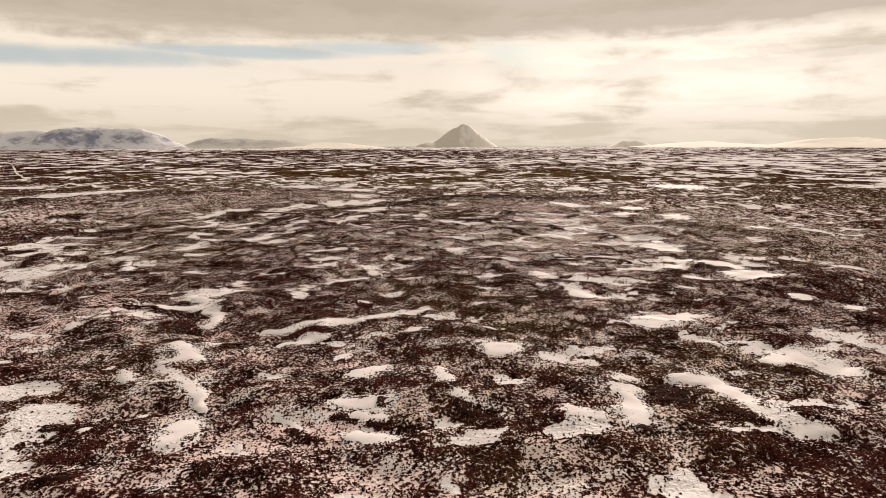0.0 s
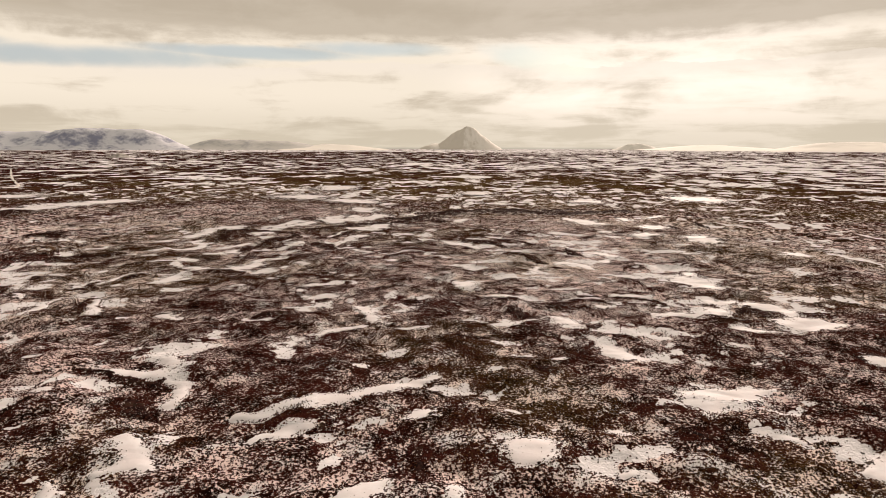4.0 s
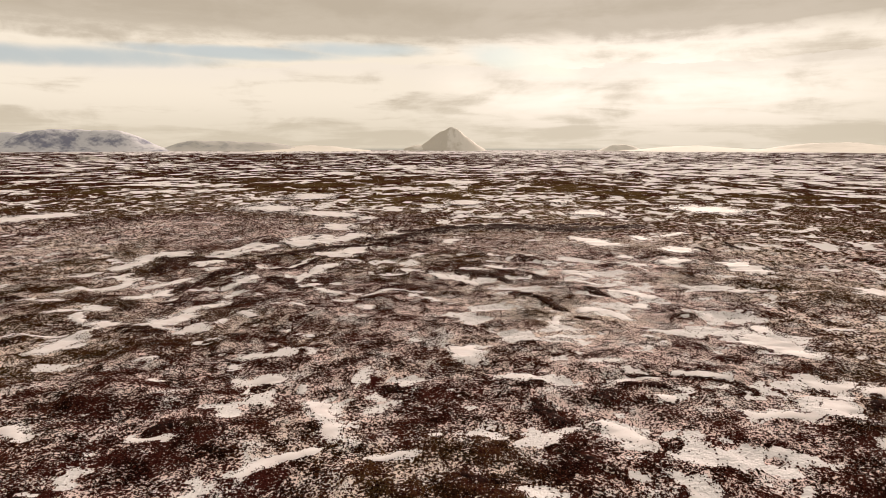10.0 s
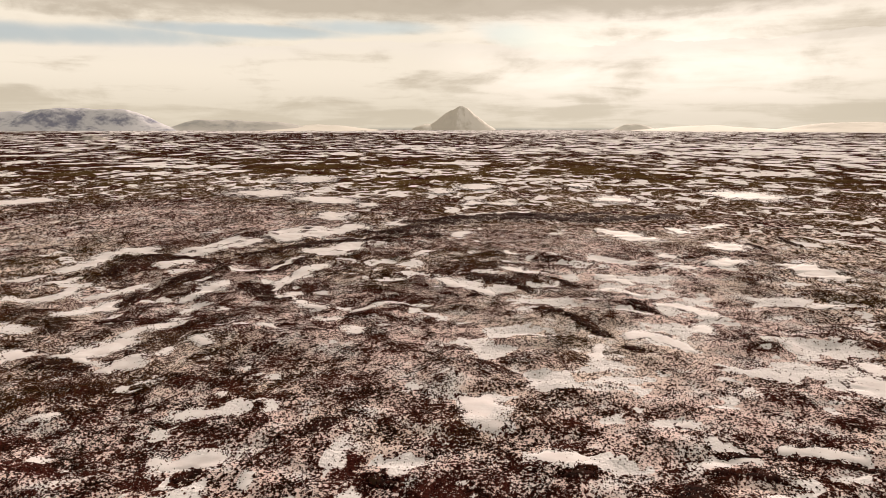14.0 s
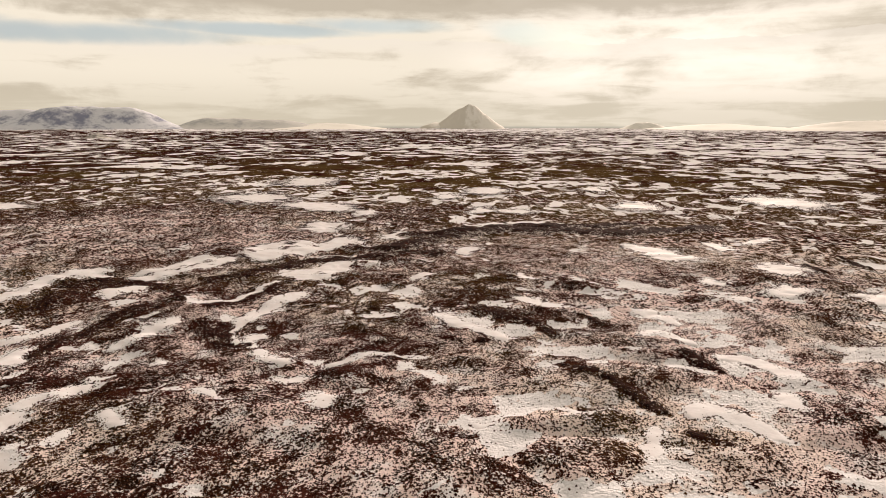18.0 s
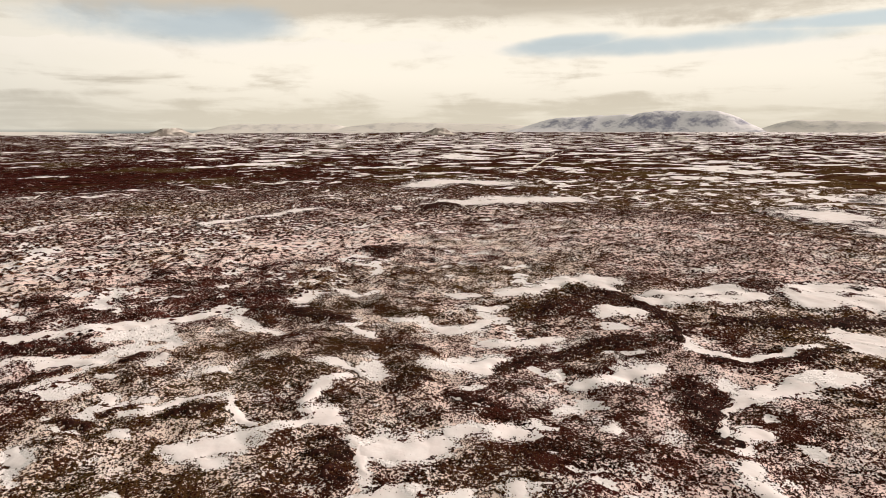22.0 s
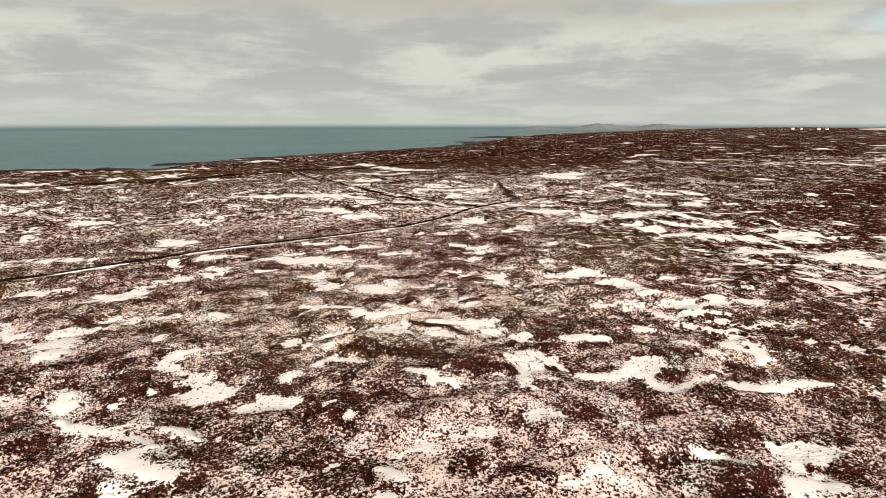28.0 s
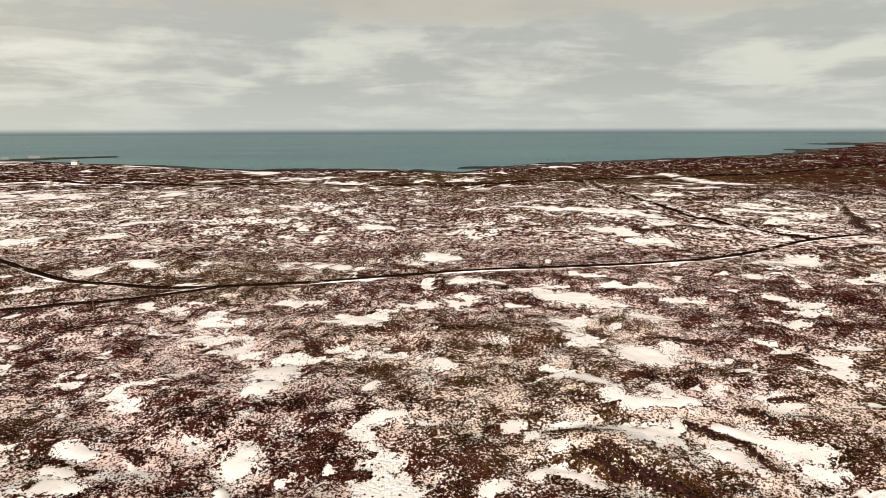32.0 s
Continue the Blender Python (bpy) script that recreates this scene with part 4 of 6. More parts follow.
snow_patch((-41.6, 187.7, 1.2), (-39.4, 187.7, 1.2), (-36.2, 189.1, 1.2), (-34.2, 188.7, 1.8))
snow_patch((-27.9, 182.3, 0.9), (-28.0, 185.2, 0.9))
snow_patch((-39.4, 207.1, 0.7), (-39.9, 208.3, 0.7))
snow_patch((-49.9, 203.4, 0.7), (-50.0, 203.7, 0.7))
snow_patch((-64.9, 199.4, 1.3), (-63.3, 200.3, 1.1))
snow_patch((4.6, 200.4, 3.1), (2.5, 205.7, 3.1))
snow_patch((10.3, 188.8, 1.5), (13.0, 188.3, 2.0), (14.9, 188.3, 1.4))
snow_patch((34.4, 198.4, 1.3), (34.7, 198.2, 1.3))
snow_patch((41.7, 203.6, 0.9), (42.7, 204.0, 1.0))
snow_patch((31.9, 187.0, 0.6), (35.9, 188.2, 0.8), (39.7, 189.2, 0.8))
snow_patch((43.7, 190.4, 0.7), (47.1, 190.4, 1.1), (51.3, 189.6, 1.3), (54.0, 188.5, 1.4))
snow_patch((112.2, 293.3, 6.4), (113.2, 304.4, 6.4))
snow_patch((77.2, 217.2, 1.9), (78.1, 221.7, 1.9))
snow_patch((89.4, 259.3, 1.2), (97.6, 261.3, 1.3))
snow_patch((68.8, 231.8, 1.6), (69.9, 228.9, 1.2))
snow_patch((-118.8, 314.3, 3.7), (-116.6, 317.7, 3.1), (-113.8, 325.8, 3.7), (-109.5, 326.7, 4.2))
snow_patch((-92.8, 318.7, 2.6), (-87.8, 320.1, 2.6), (-83.3, 327.7, 3.6), (-79.6, 334.6, 4.1), (-74.0, 340.1, 3.8))
snow_patch((-66.9, 348.0, 4.7), (-63.8, 350.2, 4.6), (-53.4, 360.8, 4.9), (-43.5, 370.5, 4.1), (-41.1, 374.8, 6.1))
snow_patch((-23.2, 388.2, 4.3), (-20.7, 394.8, 4.3))
snow_patch((-56.6, 400.7, 6.3), (-54.4, 409.7, 6.3))
snow_patch((-46.0, 323.1, 3.7), (-39.7, 325.4, 3.7), (-36.8, 335.5, 1.6), (-37.8, 350.1, 0.9))
snow_patch((-90.9, 303.5, 3.4), (-88.8, 304.7, 3.3), (-86.5, 308.6, 2.1))
snow_patch((-34.3, 257.1, 1.9), (-33.1, 257.2, 1.9))
snow_patch((-31.7, 250.3, 1.2), (-29.7, 250.0, 1.5), (-27.9, 251.1, 1.1))
snow_patch((-43.5, 243.8, 0.9), (-40.6, 242.4, 0.8), (-38.9, 240.1, 0.6))
snow_patch((-24.1, 241.5, 1.3), (-22.8, 242.7, 2.4), (-20.9, 240.1, 0.9), (-21.9, 239.0, 1.2))
snow_patch((-23.7, 256.5, 1.1), (-19.9, 258.6, 1.1), (-17.2, 261.2, 0.8), (-11.0, 262.1, 0.6), (-8.4, 262.6, 0.6))
snow_patch((-3.5, 290.8, 2.9), (-0.6, 285.6, 2.9), (4.2, 279.5, 1.8), (9.8, 274.7, 1.9), (11.1, 274.3, 1.2))
snow_patch((-10.0, 325.1, 2.3), (-7.8, 330.2, 2.3))
snow_patch((-58.1, 227.7, 1.3), (-57.6, 230.0, 1.1))
snow_patch((-51.3, 232.3, 1.1), (-54.8, 235.4, 1.1))
snow_patch((19.0, 303.4, 2.1), (21.3, 301.2, 2.7))
snow_patch((3.3, 364.4, 3.6), (5.1, 367.9, 3.6))
snow_patch((68.8, 373.2, 4.0), (72.4, 366.2, 5.2), (77.0, 357.4, 6.4), (79.7, 355.5, 5.2))
snow_patch((42.5, 275.9, 2.0), (45.1, 277.0, 2.8), (49.1, 272.3, 1.8), (50.6, 270.2, 1.4))
snow_patch((53.0, 263.6, 1.4), (56.6, 262.6, 2.3), (59.8, 258.9, 2.4), (61.1, 254.3, 2.4), (60.7, 251.4, 1.8))
snow_patch((55.6, 240.7, 2.0), (56.1, 245.0, 2.0))
snow_patch((36.9, 238.1, 1.0), (41.5, 240.4, 2.4), (44.1, 237.2, 2.3), (46.1, 233.4, 2.2), (47.8, 232.1, 1.6))
snow_patch((3.2, 233.5, 0.8), (5.3, 234.0, 0.7))
snow_patch((16.8, 239.5, 1.0), (18.4, 238.3, 1.0), (20.9, 237.0, 0.6))
snow_patch((27.1, 225.1, 1.2), (29.9, 233.1, 1.2))
snow_patch((88.9, 310.8, 3.6), (93.6, 310.9, 5.4), (93.6, 307.4, 1.9))
snow_patch((103.4, 336.9, 6.1), (106.0, 338.6, 6.1))
snow_patch((75.8, 320.2, 3.9), (76.7, 319.6, 2.5))
snow_patch((101.6, 369.1, 2.8), (101.3, 379.2, 2.8))
snow_patch((46.9, 292.1, 2.7), (50.1, 287.7, 2.8), (51.7, 285.3, 1.9))
snow_patch((74.4, 304.3, 1.9), (76.1, 302.0, 1.9))
snow_patch((19.9, 332.2, 1.4), (22.8, 324.7, 1.6))
snow_patch((115.1, 382.8, 2.3), (125.3, 387.2, 2.5))
snow_patch((-161.9, 192.2, 1.7), (-157.4, 200.7, 1.7), (-155.1, 208.9, 2.2), (-154.3, 216.7, 2.3), (-151.7, 224.6, 1.8), (-153.0, 231.5, 2.7), (-153.7, 234.3, 2.3))
snow_patch((-145.6, 191.2, 1.7), (-143.7, 195.2, 1.5), (-138.6, 200.1, 1.3), (-133.9, 204.1, 1.3), (-135.5, 206.8, 0.9))
snow_patch((-126.6, 194.2, 1.0), (-127.9, 197.8, 1.0), (-129.4, 200.8, 1.1))
snow_patch((-103.7, 217.8, 0.6), (-99.4, 217.1, 0.8), (-93.6, 216.7, 0.8), (-91.3, 217.2, 0.6))
snow_patch((-92.5, 226.6, 0.8), (-95.7, 230.0, 1.2), (-97.6, 233.2, 1.5), (-97.7, 236.9, 1.1))
snow_patch((-88.6, 226.5, 1.7), (-87.5, 227.2, 2.3), (-87.2, 228.2, 1.5))
snow_patch((-106.3, 237.7, 1.7), (-103.1, 238.5, 1.2), (-98.3, 239.9, 0.8))
snow_patch((-124.3, 251.0, 0.8), (-115.4, 252.4, 1.0), (-112.0, 252.6, 0.7))
snow_patch((-92.9, 206.3, 1.8), (-89.5, 208.7, 3.1), (-88.5, 212.3, 3.8), (-89.4, 215.0, 2.7), (-88.4, 218.9, 1.8), (-86.9, 223.5, 1.8), (-85.0, 227.0, 1.5))
snow_patch((-85.6, 207.5, 1.1), (-83.9, 209.0, 1.3))
snow_patch((-74.3, 227.2, 2.0), (-73.5, 230.7, 3.4), (-70.4, 233.3, 3.4), (-70.2, 234.5, 3.2))
snow_patch((-79.2, 226.8, 0.6), (-70.9, 223.6, 0.6), (-67.8, 222.3, 0.8))
snow_patch((-101.1, 200.7, 1.3), (-100.1, 201.8, 1.0))
snow_patch((-105.1, 205.1, 1.1), (-107.2, 210.7, 0.9), (-104.4, 217.4, 0.7))
snow_patch((-124.6, 211.7, 1.6), (-128.3, 214.6, 1.6))
snow_patch((-148.7, 253.6, 3.1), (-153.0, 259.3, 3.1))
snow_patch((-153.1, 266.0, 1.6), (-143.5, 267.1, 2.1))
snow_patch((-129.3, 236.8, 1.5), (-128.8, 237.9, 1.5))
snow_patch((-98.4, 189.5, 1.1), (-105.0, 188.7, 1.1))
snow_patch((-91.8, 250.9, 1.5), (-90.9, 253.4, 3.3), (-86.9, 256.3, 3.0), (-87.3, 262.3, 2.2), (-87.3, 266.0, 1.2))
snow_patch((-112.7, 265.1, 1.4), (-106.7, 267.2, 2.3), (-105.0, 272.3, 2.6), (-105.3, 278.3, 1.6))
snow_patch((-94.5, 268.1, 2.0), (-91.8, 271.4, 2.6), (-88.6, 278.0, 2.0), (-86.3, 280.9, 1.4))
snow_patch((-112.8, 283.6, 2.7), (-111.8, 285.2, 2.3))
snow_patch((-120.1, 298.5, 2.8), (-115.7, 303.9, 2.9), (-115.9, 316.3, 2.2))
snow_patch((-126.8, 285.9, 2.2), (-123.3, 290.2, 2.2))
snow_patch((-101.1, 319.6, 2.3), (-110.0, 324.5, 2.3))
snow_patch((-91.2, 325.4, 3.1), (-88.0, 329.3, 3.9), (-82.9, 339.8, 4.7), (-77.7, 340.1, 2.6))
snow_patch((-69.2, 356.6, 3.2), (-65.1, 361.7, 5.3), (-58.6, 365.5, 3.5), (-55.7, 369.0, 3.3))
snow_patch((-74.0, 303.4, 0.9), (-70.1, 300.7, 1.0), (-65.3, 296.4, 1.6), (-60.3, 297.8, 1.6), (-57.2, 300.3, 1.1), (-54.1, 307.7, 1.0), (-51.3, 318.1, 1.0))
snow_patch((-54.0, 333.8, 1.0), (-52.2, 331.2, 1.7), (-48.6, 329.9, 2.5), (-45.2, 332.2, 2.4))
snow_patch((-87.5, 313.4, 2.0), (-83.2, 316.3, 1.4))
snow_patch((-89.0, 299.2, 1.7), (-88.5, 301.5, 1.7))
snow_patch((-80.1, 247.0, 0.6), (-77.2, 247.7, 0.7), (-74.4, 248.3, 0.6))
snow_patch((-70.6, 238.8, 1.5), (-69.6, 242.0, 2.0), (-65.8, 245.3, 2.4), (-64.9, 246.4, 1.4))
snow_patch((-69.6, 264.2, 1.7), (-67.3, 268.5, 1.9), (-67.0, 274.6, 2.6), (-66.0, 279.9, 3.1), (-64.7, 283.0, 1.9))
snow_patch((-44.4, 266.1, 0.8), (-46.0, 271.0, 0.7), (-49.2, 277.3, 0.8), (-49.3, 285.3, 2.1), (-46.7, 292.0, 2.2), (-44.5, 300.3, 2.4), (-42.4, 305.9, 2.6))
snow_patch((-42.0, 265.9, 1.6), (-43.4, 274.2, 1.6))
snow_patch((-37.9, 260.6, 1.9), (-37.5, 260.8, 2.2))
snow_patch((-57.4, 256.7, 1.1), (-56.6, 257.3, 1.7))
snow_patch((-111.6, 126.8, 0.8), (-115.1, 131.3, 1.1))
snow_patch((-118.0, 138.3, 2.1), (-120.1, 140.0, 1.6))
snow_patch((-109.3, 142.8, 0.9), (-112.0, 141.3, 0.9))
snow_patch((-101.1, 150.0, 0.7), (-102.5, 150.4, 0.6))
snow_patch((-94.4, 149.3, 0.7), (-98.2, 151.2, 0.7), (-99.6, 153.9, 0.7))
snow_patch((-85.2, 142.8, 0.6), (-86.2, 143.7, 0.6))
snow_patch((-72.3, 113.2, 1.1), (-72.7, 115.2, 1.8), (-73.7, 116.0, 1.0))
snow_patch((-69.5, 119.0, 0.9), (-70.3, 119.4, 1.3))
snow_patch((-64.5, 123.0, 1.2), (-65.9, 125.1, 1.2))
snow_patch((-82.0, 135.3, 1.0), (-83.3, 135.5, 0.8))
snow_patch((-96.6, 125.0, 1.1), (-97.2, 125.9, 0.9))
snow_patch((-183.3, 126.0, 2.6), (-187.6, 134.4, 3.3), (-189.4, 145.4, 3.3), (-186.7, 153.9, 2.8), (-183.6, 160.6, 2.8), (-184.0, 167.6, 3.4), (-176.5, 175.4, 2.4), (-170.0, 182.2, 2.0), (-162.1, 188.4, 1.7), (-158.1, 195.7, 2.0), (-157.4, 203.4, 1.7), (-156.6, 209.7, 1.7), (-157.5, 214.0, 1.4))
snow_patch((-119.3, 148.1, 2.1), (-119.7, 149.0, 1.8))
snow_patch((-115.2, 151.2, 0.9), (-116.8, 155.2, 0.9))
snow_patch((-108.4, 152.5, 1.0), (-110.1, 156.7, 1.0), (-111.9, 159.4, 0.6))
snow_patch((-122.6, 162.9, 1.2), (-124.3, 166.4, 1.4), (-126.8, 169.0, 0.9))
snow_patch((-133.3, 174.1, 1.4), (-132.6, 180.0, 2.6), (-136.1, 184.2, 1.9), (-143.7, 187.4, 1.8), (-143.6, 189.3, 1.2))
snow_patch((-139.6, 196.3, 2.2), (-139.1, 198.2, 1.4), (-135.6, 201.3, 1.3), (-134.7, 204.3, 1.6), (-136.8, 206.5, 0.7))
snow_patch((-137.3, 154.7, 1.3), (-139.0, 158.0, 1.3))
snow_patch((-106.1, 167.0, 0.7), (-107.7, 171.8, 0.9), (-107.0, 175.9, 1.3), (-107.2, 177.6, 0.8))
snow_patch((-125.3, 192.3, 0.9), (-127.6, 195.9, 0.8))
snow_patch((-118.0, 184.0, 0.8), (-121.5, 187.5, 0.8))
snow_patch((-88.3, 166.4, 1.6), (-88.2, 167.5, 1.2), (-90.5, 170.9, 1.4), (-93.0, 174.3, 1.2), (-94.2, 179.4, 1.0), (-96.1, 183.1, 0.7))
snow_patch((-105.2, 185.2, 0.7), (-102.0, 186.7, 0.6), (-98.3, 186.5, 0.6))
snow_patch((-112.7, 202.6, 1.0), (-116.4, 202.1, 1.0))
snow_patch((-90.2, 161.3, 0.7), (-90.9, 161.0, 0.7))
snow_patch((-123.0, 204.4, 0.7), (-124.9, 203.2, 0.7))
snow_patch((-111.1, 206.2, 1.2), (-110.5, 207.4, 1.1))
snow_patch((-27.1, 41.6, 2.5), (-29.7, 42.0, 4.2), (-31.1, 42.6, 2.2))
snow_patch((-33.3, 78.7, 1.1), (-36.0, 82.7, 1.3), (-39.7, 86.7, 1.1), (-42.5, 90.1, 0.9), (-45.3, 92.1, 0.7))
snow_patch((-87.6, 83.7, 0.9), (-89.5, 87.7, 1.5), (-91.0, 91.1, 1.6), (-92.3, 93.8, 0.6))
snow_patch((-73.0, 95.4, 0.8), (-73.3, 95.8, 0.8))
snow_patch((-98.6, 28.9, 3.0), (-100.8, 29.1, 3.3), (-102.9, 33.8, 1.4))
snow_patch((-86.7, -13.5, 3.0), (-94.7, -12.9, 3.6), (-101.2, -2.9, 2.6))
snow_patch((-35.4, 7.4, 1.9), (-42.6, 10.0, 1.9), (-45.0, 16.6, 0.8))
snow_patch((-22.1, -44.5, 3.8), (-21.9, -46.3, 3.8))
snow_patch((-48.4, 88.1, 1.2), (-48.9, 88.1, 0.9), (-51.3, 92.6, 0.7))
snow_patch((-50.1, -2.6, 1.8), (-54.2, -2.5, 1.9))
snow_patch((-43.1, 30.2, 1.4), (-43.0, 28.9, 1.4))
snow_patch((-60.6, 35.6, 1.5), (-59.3, 32.7, 1.5))
snow_patch((-26.1, -5.6, 2.4), (-26.0, -6.7, 2.4))
snow_patch((-126.4, -27.4, 1.0), (-129.2, -35.2, 1.0))
snow_patch((-84.3, 18.9, 0.7), (-84.9, 16.0, 0.7))
snow_patch((-122.4, 84.4, 1.3), (-126.3, 85.0, 1.7), (-129.6, 87.9, 1.2))
snow_patch((-111.8, 86.4, 1.2), (-112.3, 90.0, 0.9), (-112.9, 94.1, 0.8), (-112.5, 95.9, 0.6))
snow_patch((-101.5, 99.8, 0.9), (-107.4, 90.7, 0.9))
snow_patch((-113.6, 99.5, 1.3), (-116.3, 101.7, 1.2), (-119.0, 103.0, 0.8))
snow_patch((-105.5, 97.7, 0.8), (-108.5, 99.4, 0.6))
snow_patch((-125.0, 103.0, 0.8), (-123.8, 106.4, 1.0), (-122.5, 110.0, 1.4), (-122.6, 112.1, 1.2), (-129.5, 110.2, 1.1), (-134.8, 109.7, 0.6))
snow_patch((-149.1, 102.0, 1.6), (-151.8, 103.3, 3.4), (-150.0, 108.0, 1.6), (-145.8, 109.3, 1.0))
snow_patch((-134.6, 113.4, 1.3), (-135.1, 115.0, 2.1), (-136.6, 116.7, 1.5), (-141.4, 118.0, 1.4), (-147.2, 119.7, 1.3), (-149.4, 120.4, 0.8))
snow_patch((-151.6, 79.0, 2.0), (-152.1, 79.7, 2.3))
snow_patch((-139.6, 85.5, 1.2), (-142.5, 86.3, 1.5))
snow_patch((-155.9, 95.2, 0.7), (-157.5, 94.0, 0.7))
snow_patch((-179.3, 81.8, 2.4), (-181.0, 83.5, 2.4))
snow_patch((-168.4, 94.8, 1.7), (-171.5, 96.2, 1.7))
snow_patch((-227.2, 9.3, 3.7), (-238.5, 11.7, 5.9), (-239.9, 17.9, 6.0))
snow_patch((-230.3, 44.2, 5.1), (-232.4, 40.1, 5.1))
snow_patch((-243.1, 58.6, 4.9), (-263.6, 57.4, 4.9))
snow_patch((-217.2, 70.3, 2.6), (-219.9, 72.2, 2.6))
snow_patch((-159.7, 66.5, 1.7), (-161.7, 67.0, 1.7))
snow_patch((-98.4, 95.8, 0.9), (-99.7, 96.1, 0.9))
snow_patch((-142.2, 94.8, 1.2), (-143.2, 97.1, 1.1))
snow_patch((-210.1, 53.2, 2.1), (-217.5, 54.1, 2.3))
snow_patch((-26.1, 52.2, 0.7), (-25.9, 49.4, 1.5), (-28.5, 48.2, 2.8), (-29.5, 47.0, 2.3))
snow_patch((-32.8, 73.6, 2.4), (-33.1, 69.1, 2.4))
snow_patch((-12.2, 44.0, 1.4), (-11.6, 42.9, 1.4))
snow_patch((-24.3, 39.0, 0.7), (-23.6, 37.0, 0.7))
snow_patch((-24.9, 68.1, 0.7), (-23.2, 65.6, 0.7))
snow_patch((-48.9, 58.8, 1.1), (-51.5, 57.2, 1.5), (-54.2, 56.0, 1.2))
snow_patch((-51.1, 66.5, 0.7), (-50.9, 65.6, 0.7))
snow_patch((-45.8, 72.4, 0.7), (-45.7, 72.1, 0.7))
snow_patch((-47.2, 48.1, 1.0), (-48.0, 44.8, 1.0))
snow_patch((-18.7, -3.7, 2.1), (-20.7, -3.8, 3.1))
snow_patch((-31.9, 10.3, 1.6), (-40.4, 11.9, 2.5), (-44.3, 10.9, 1.7))
snow_patch((-52.6, -2.0, 2.0), (-57.4, -2.1, 2.0))
snow_patch((-17.2, -45.8, 4.1), (-18.9, -45.9, 4.1))
snow_patch((55.2, -37.1, 4.0), (55.6, -41.1, 4.0))
snow_patch((39.2, -46.4, 3.2), (47.3, -52.0, 3.2))
snow_patch((0.7, 43.2, 0.7), (1.2, 42.3, 0.7))
snow_patch((7.0, 16.1, 0.7), (8.0, 14.2, 0.7))
snow_patch((-39.8, 76.2, 0.8), (-40.2, 76.0, 0.7))
snow_patch((-16.3, 29.6, 1.3), (-18.7, 29.2, 1.3))
snow_patch((-86.0, -15.1, 2.8), (-92.6, -10.8, 3.1), (-100.5, -5.7, 3.7), (-102.4, -2.6, 2.9))
snow_patch((-105.1, 6.0, 2.6), (-109.6, 5.9, 2.2))
snow_patch((-100.2, 31.9, 3.6), (-99.9, 29.7, 3.6))
snow_patch((-92.5, 29.9, 0.7), (-93.1, 27.5, 0.7))
snow_patch((-84.7, 41.2, 1.4), (-86.5, 42.9, 2.3), (-89.8, 46.5, 1.3), (-90.3, 52.0, 1.7), (-93.1, 51.9, 1.7), (-97.8, 51.8, 1.2), (-102.1, 50.8, 1.0))
snow_patch((-90.0, 59.7, 1.3), (-91.3, 61.6, 2.5), (-95.5, 61.4, 1.6), (-98.6, 57.2, 0.6))
snow_patch((-102.5, 59.0, 1.2), (-105.2, 60.3, 1.5), (-107.9, 63.6, 1.8), (-111.9, 66.7, 2.1), (-114.1, 67.4, 2.4))
snow_patch((-98.9, 65.8, 1.0), (-101.6, 67.0, 1.6), (-102.8, 71.3, 1.2), (-103.3, 72.1, 0.8))
snow_patch((-110.9, 71.5, 1.8), (-112.7, 72.0, 1.8))
snow_patch((-73.6, 73.2, 0.9), (-76.4, 71.4, 1.1), (-79.2, 72.7, 0.8), (-81.2, 74.7, 0.9))
snow_patch((-66.9, 77.1, 1.0), (-69.5, 75.3, 0.9))
snow_patch((-71.4, 60.3, 1.4), (-72.6, 58.5, 1.4))
snow_patch((-77.4, 67.2, 0.9), (-78.2, 66.5, 0.9))
snow_patch((-87.2, 19.2, 1.3), (-87.8, 19.7, 1.3))
snow_patch((-134.9, -90.0, 5.3), (-140.5, -95.9, 5.3))
snow_patch((-168.1, -52.6, 5.7), (-180.0, -61.0, 5.7))
snow_patch((-92.2, -52.4, 0.9), (-93.2, -59.4, 0.9))
snow_patch((-152.1, -34.0, 3.0), (-152.0, -37.0, 3.0))
snow_patch((-138.9, 11.0, 1.9), (-142.4, 9.8, 2.0))
snow_patch((-62.9, -27.4, 3.2), (-68.9, -25.1, 3.2), (-74.0, -25.2, 2.0))
snow_patch((-114.2, 49.1, 0.6), (-117.5, 48.1, 0.8))
snow_patch((-150.3, -6.2, 2.8), (-153.5, -5.2, 2.8))
snow_patch((-144.3, 25.7, 1.9), (-145.9, 25.7, 2.0))
snow_patch((-98.6, 13.8, 0.7), (-99.3, 11.1, 0.7))
snow_patch((-48.5, 329.8, 3.5), (-42.9, 328.5, 3.3), (-36.8, 335.5, 5.0), (-36.9, 347.2, 5.0))
snow_patch((-43.2, 451.2, 5.6), (-43.5, 462.9, 5.6))
snow_patch((-126.0, 528.5, 19.4), (-118.9, 518.3, 16.6))
snow_patch((-78.1, 491.0, 15.2), (-63.6, 472.2, 10.3))
snow_patch((26.3, 567.1, 11.7), (25.8, 587.7, 11.7))
snow_patch((-1.0, 529.1, 7.1), (-1.4, 545.0, 7.1))
snow_patch((16.8, 467.3, 7.4), (16.5, 477.6, 7.4))
snow_patch((34.0, 467.8, 7.3), (33.9, 469.7, 7.3))
snow_patch((27.8, 429.4, 3.2), (47.1, 429.8, 3.2))
snow_patch((103.6, 482.5, 9.3), (103.4, 492.6, 9.3))
snow_patch((100.6, 572.4, 5.9), (100.2, 586.5, 5.9))
snow_patch((196.3, 499.6, 16.3), (196.0, 513.3, 16.3))
snow_patch((-112.4, 619.7, 17.8), (-113.3, 652.5, 17.8))
